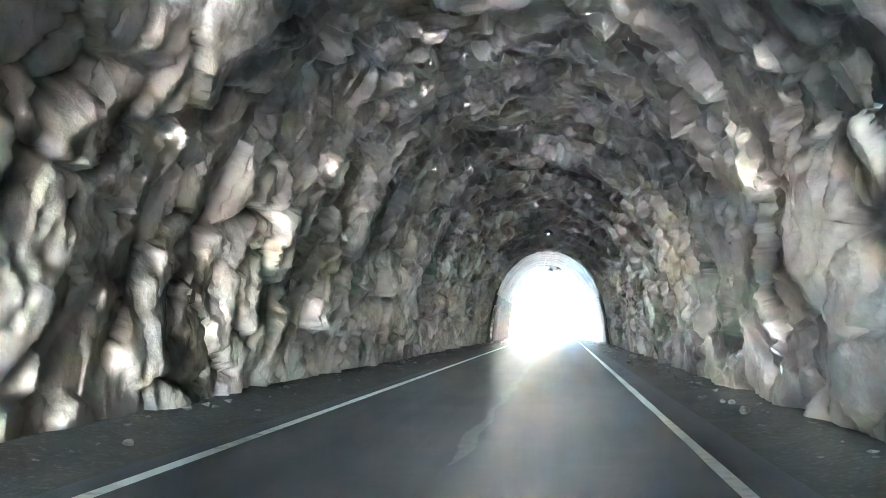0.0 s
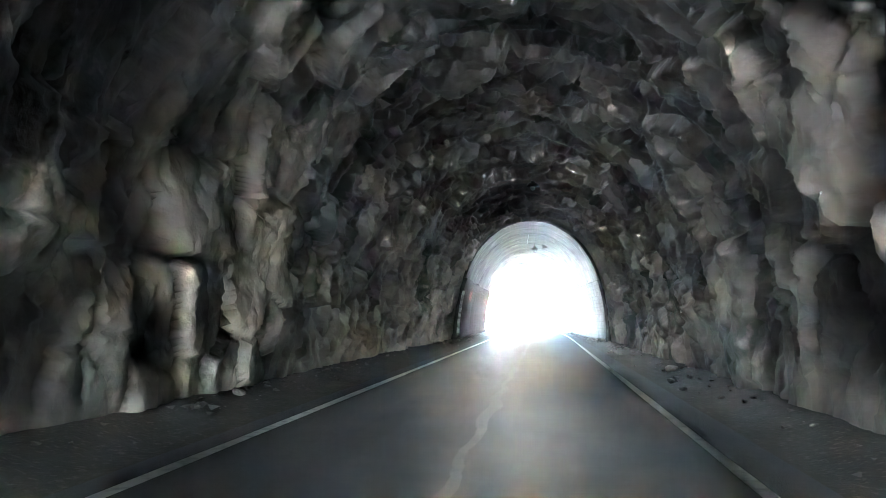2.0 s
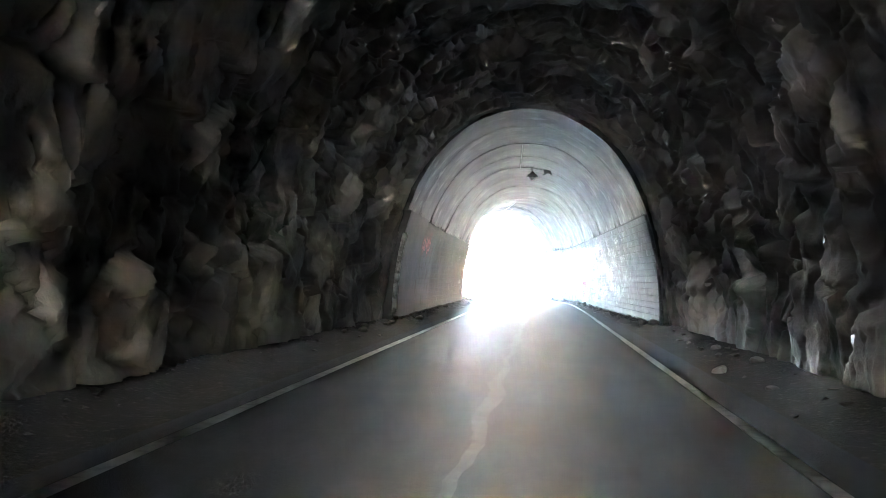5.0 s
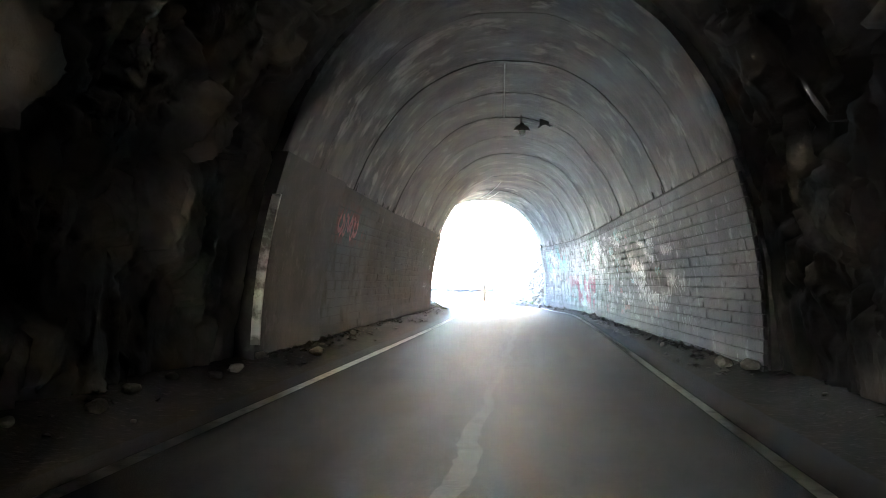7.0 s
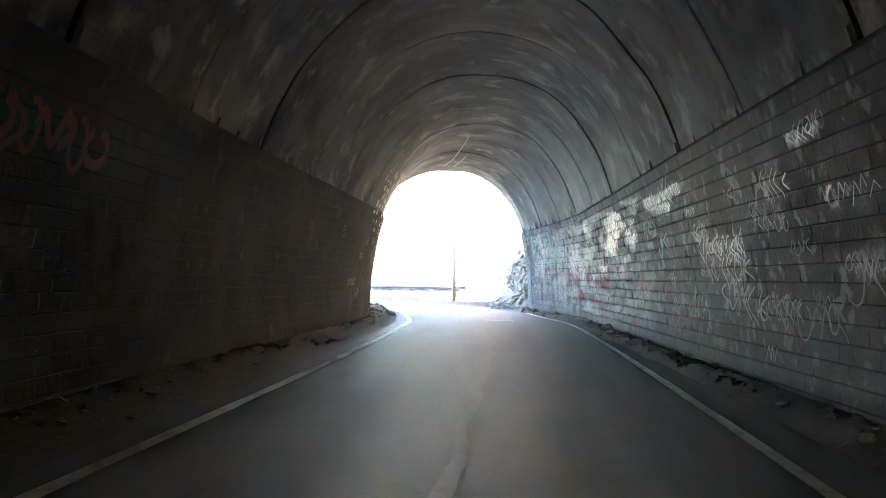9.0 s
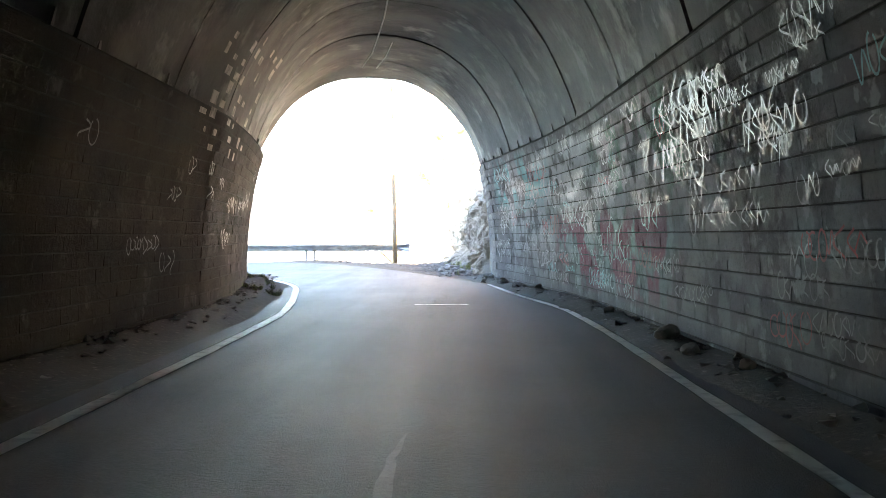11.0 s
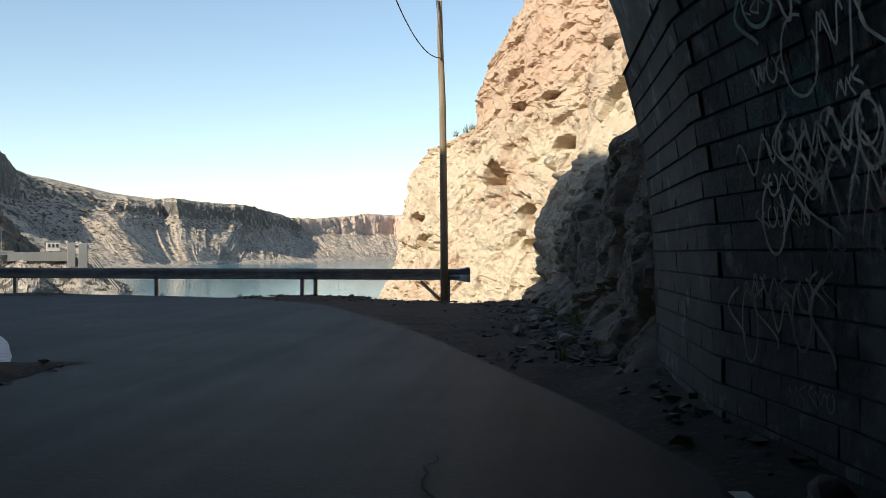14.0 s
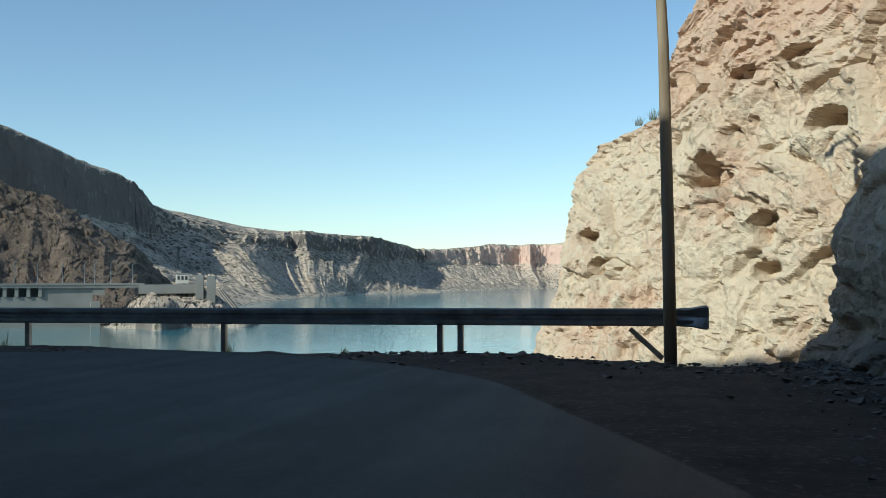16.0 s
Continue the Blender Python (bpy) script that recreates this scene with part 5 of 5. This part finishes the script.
def tuft(name, x, y, z, blades, high, spread, mat, seed, label, group, width=0.008):
    """A tuft of bent narrow leaves."""
    r = random.Random(seed)
    bm = bmesh.new()
    for _ in range(blades):
        a = r.uniform(0, 6.283)
        lean, h = r.uniform(0.1, 1.0) * spread, high * r.uniform(0.5, 1.1)
        ox, oy = r.uniform(-0.3, 0.3) * spread, r.uniform(-0.3, 0.3) * spread
        side = Vector((-math.sin(a), math.cos(a), 0)) * width
        prev = None
        for k in range(4):
            t = k / 3
            c = Vector((ox + math.cos(a) * lean * t * t, oy + math.sin(a) * lean * t * t, h * (t - 0.25 * t * t)))
            w = side * (1 - t * 0.92)
            cur = (bm.verts.new(c - w), bm.verts.new(c + w))
            if prev:
                bm.faces.new((prev[0], prev[1], cur[1], cur[0]))
            prev = cur
    ob = part(name, bm, mat)
    ob.location = (x, y, z)
    return tagged(ob, label, "plant", group)


r = random.Random(12)
for k in range(26):
    y = r.uniform(37.5, 43.2)
    x = float(np.interp(y, [37.5, 43.2], [-3.75, -4.95])) + r.uniform(-0.2, 0.5)
    tuft("weed", x, y, float(ground_height(np.array(x), np.array(y))) - 0.06, 26, r.uniform(0.08, 0.2), 0.16, GREEN if k % 3 else GRASS, 500 + k, "low green weed on the dirt beside the tunnel mouth", "weeds at the tunnel mouth", 0.01)
for k in range(22):
    y = r.uniform(46.8, 61)
    x = float(np.interp(y, [46, 51, 58, 63], [0.85, 0.75, 0.0, -0.6])) - abs(r.gauss(0, 0.4))
    tuft("dry_grass", x, y, -0.06, 30, r.uniform(0.12, 0.34), 0.24, GRASS, 600 + k, "dry yellow grass tuft at the foot of the cliff", "dry grass along the cliff", 0.006)
for x, y, h in ((-10.65, 62.9, 0.28), (-11.5, 62.7, 0.16), (-8.4, 62.6, 0.22), (-6.2, 62.7, 0.2), (-15.0, 62.6, 0.6), (-15.6, 62.8, 0.5), (-15.3, 62.9, 0.55), (-4.6, 62.7, 0.16)):
    tuft("roadside_weed", x, y, float(ground_height(np.array(x), np.array(y))) - 0.06, 20, h, 0.22, GRASS, int(-x * 10), "dry spiky weed under the guard rail", "weeds under the rail", 0.008)
for x, y, z, h in ((-3.55, 76.1, 5.85, 0.5), (-3.3, 76.1, 5.95, 0.4), (-3.95, 76.1, 5.7, 0.4)):
    tuft("cliff_grass", x, y, z, 24, h, 0.35, GRASS, int(y * 10), "dry grass on a ledge of the cliff", "grass on the cliff", 0.01)

# a broken stake beside the lamp pole
bm = bmesh.new()
tube(bm, [(-3.1, 63.0, -0.1), (-3.62, 63.02, 0.38)], [0.045, 0.04], 8)
tagged(part("broken_stake", bm, POLE_WOOD), "broken wooden stake leaning beside the lamp pole", "stake")


# ---- the dam across the water ----
def arc_wall(az0, az1, dist, z0, z1, thick, n=40, wave=0.0):
    bm = bmesh.new()
    rows = []
    for a in np.linspace(az0, az1, n):
        row = []
        for d, z in ((dist, z0), (dist, z1), (dist + thick, z1), (dist + thick, z0)):
            x, y, _ = polar(a, d)
            row.append(bm.verts.new((x, y, z)))
        rows.append(row)
    for a, b in zip(rows, rows[1:]):
        for k in range(4):
            bm.faces.new((a[k], b[k], b[(k + 1) % 4], a[(k + 1) % 4]))
    bm.faces.new(rows[0]), bm.faces.new(rows[-1][::-1])
    return bm


def block_at(az, dist, wide, deep, z0, z1, bevel=0.15):
    bm = bmesh.new()
    box(bm, (-wide / 2, -deep / 2, z0), (wide / 2, deep / 2, z1), bevel)
    x, y, _ = polar(az, dist)
    bmesh.ops.transform(bm, matrix=Matrix.Translation((x, y, 0)) @ Matrix.Rotation(radians(az), 4, "Z"), verts=bm.verts)
    return bm


def dam():
    ob = thing("dam", "grey concrete dam wall with gate piers across the water", "dam")
    part("dam_wall", arc_wall(31.9, 34.35, 298, -11, 0.5, 6), DAM_CONCRETE, ob)
    part("sill_wall", arc_wall(34.35, 46, 298, -11, -1.9, 6), DAM_CONCRETE, ob)
    part("back_wall", arc_wall(34.35, 46, 301, -1.9, 0.5, 1), DAM_CONCRETE, ob)
    crest = part("crest_road", arc_wall(29.3, 46, 297.2, 0.5, 1.2, 7), DAM_CONCRETE, ob)
    part("parapet", arc_wall(29.3, 46, 297.0, 1.2, 1.7, 0.5), DAM_CONCRETE, crest)
    part("haunch", arc_wall(31.3, 31.9, 297.6, -1.5, 0.5, 6, 6), DAM_CONCRETE, ob)
    part("abutment", block_at(31.75, 297, 2.6, 4, -11, -3.2), DAM_CONCRETE, ob)
    for k in range(20):
        part("gate_pier", block_at(34.45 + 0.56 * k, 299.5, 0.95, 4, -1.95, 0.55, 0.05), DAM_CONCRETE, ob)
    for a in (29.9, 31.0, 31.8, 32.3, 33.4, 34.6, 35.7):
        x, y, _ = polar(a, 300)
        bm = bmesh.new()
        tube(bm, [(x, y, 1.2), (x, y, 7.0), (x + 0.6, y, 7.6)], [0.14, 0.1, 0.08], 6)
        part("lamp_post", bm, STEEL, crest)


dam()


def gatehouse():
    ob = thing("gatehouse", "small white concrete gatehouse on the promontory", "building")
    part("base_wall", arc_wall(26.6, 29.6, 297, -1.2, 1.3, 7, 12), DAM_CONCRETE, ob)
    house = part("house_wall", block_at(27.35, 300, 3.6, 3.5, 1.5, 4.2), PALE_CONCRETE, ob)
    part("roof", block_at(27.35, 300, 4.0, 4.0, 4.2, 4.5, 0.05), DAM_CONCRETE, ob)
    for k in (-1, 0, 1):
        part("window", block_at(27.35 + 0.2 * k, 298.2, 0.6, 0.12, 2.6, 3.6, 0.02), DARK_METAL, house)


PALE_CONCRETE = material("pale_concrete", (0.62, 0.58, 0.50), 0.9, second=(0.5, 0.46, 0.4), scale=0.4, bump=0)
gatehouse()


def intake_tower():
    ob = thing("intake_tower", "grey concrete intake tower with twin shafts", "tower")
    part("shaft", block_at(26.45, 296, 2.2, 3, -9, 3.9), DAM_CONCRETE, ob)
    part("shaft", block_at(25.85, 295, 2.4, 3, -9, 3.7), DAM_CONCRETE, ob)
    part("bridge", block_at(26.1, 297, 5.5, 1.4, 2.6, 3.2, 0.05), DAM_CONCRETE, ob)
    for k in range(2):
        x0, y0, _ = polar(25.4 - 0.12 * k, 293)
        x1, y1, _ = polar(23.9 - 0.15 * k, 285)
        bm = bmesh.new()
        tube(bm, [(x0, y0, -0.5), (x1, y1, -9.8)], 0.42, 8)
        part("sloping_pipe", bm, DARK_METAL, ob)


intake_tower()


def pylon(az, dist, z, high):
    ob = thing("power_pylon", "thin lattice power pylon on the hillside", "pylon", (0, 0, 0), "pylons on the hills")
    x, y, _ = polar(az, dist)
    for sx, sy in ((-1, -1), (1, -1), (1, 1), (-1, 1)):
        bm = bmesh.new()
        tube(bm, [(x + sx * high * 0.09, y + sy * high * 0.09, z - 8), (x + sx * 0.3, y + sy * 0.3, z + high)], 0.13, 4)
        part("leg", bm, DARK_METAL, ob)
    for f, w in ((0.72, 0.2), (0.85, 0.16), (0.97, 0.1)):
        bm = bmesh.new()
        tube(bm, [(x - high * w, y, z + high * f), (x + high * w, y, z + high * f)], 0.12, 4)
        part("cross_arm", bm, DARK_METAL, ob)


hills = bpy.data.objects["backdrop_far_hills"]
for az, dist in ((33.0, 640), (30.4, 700), (27.6, 780)):
    x, y, _ = polar(az, dist)
    found, place, _, _ = hills.ray_cast((x, y, 400), (0, 0, -1))
    if found:
        pylon(az, dist, place.z, 14)
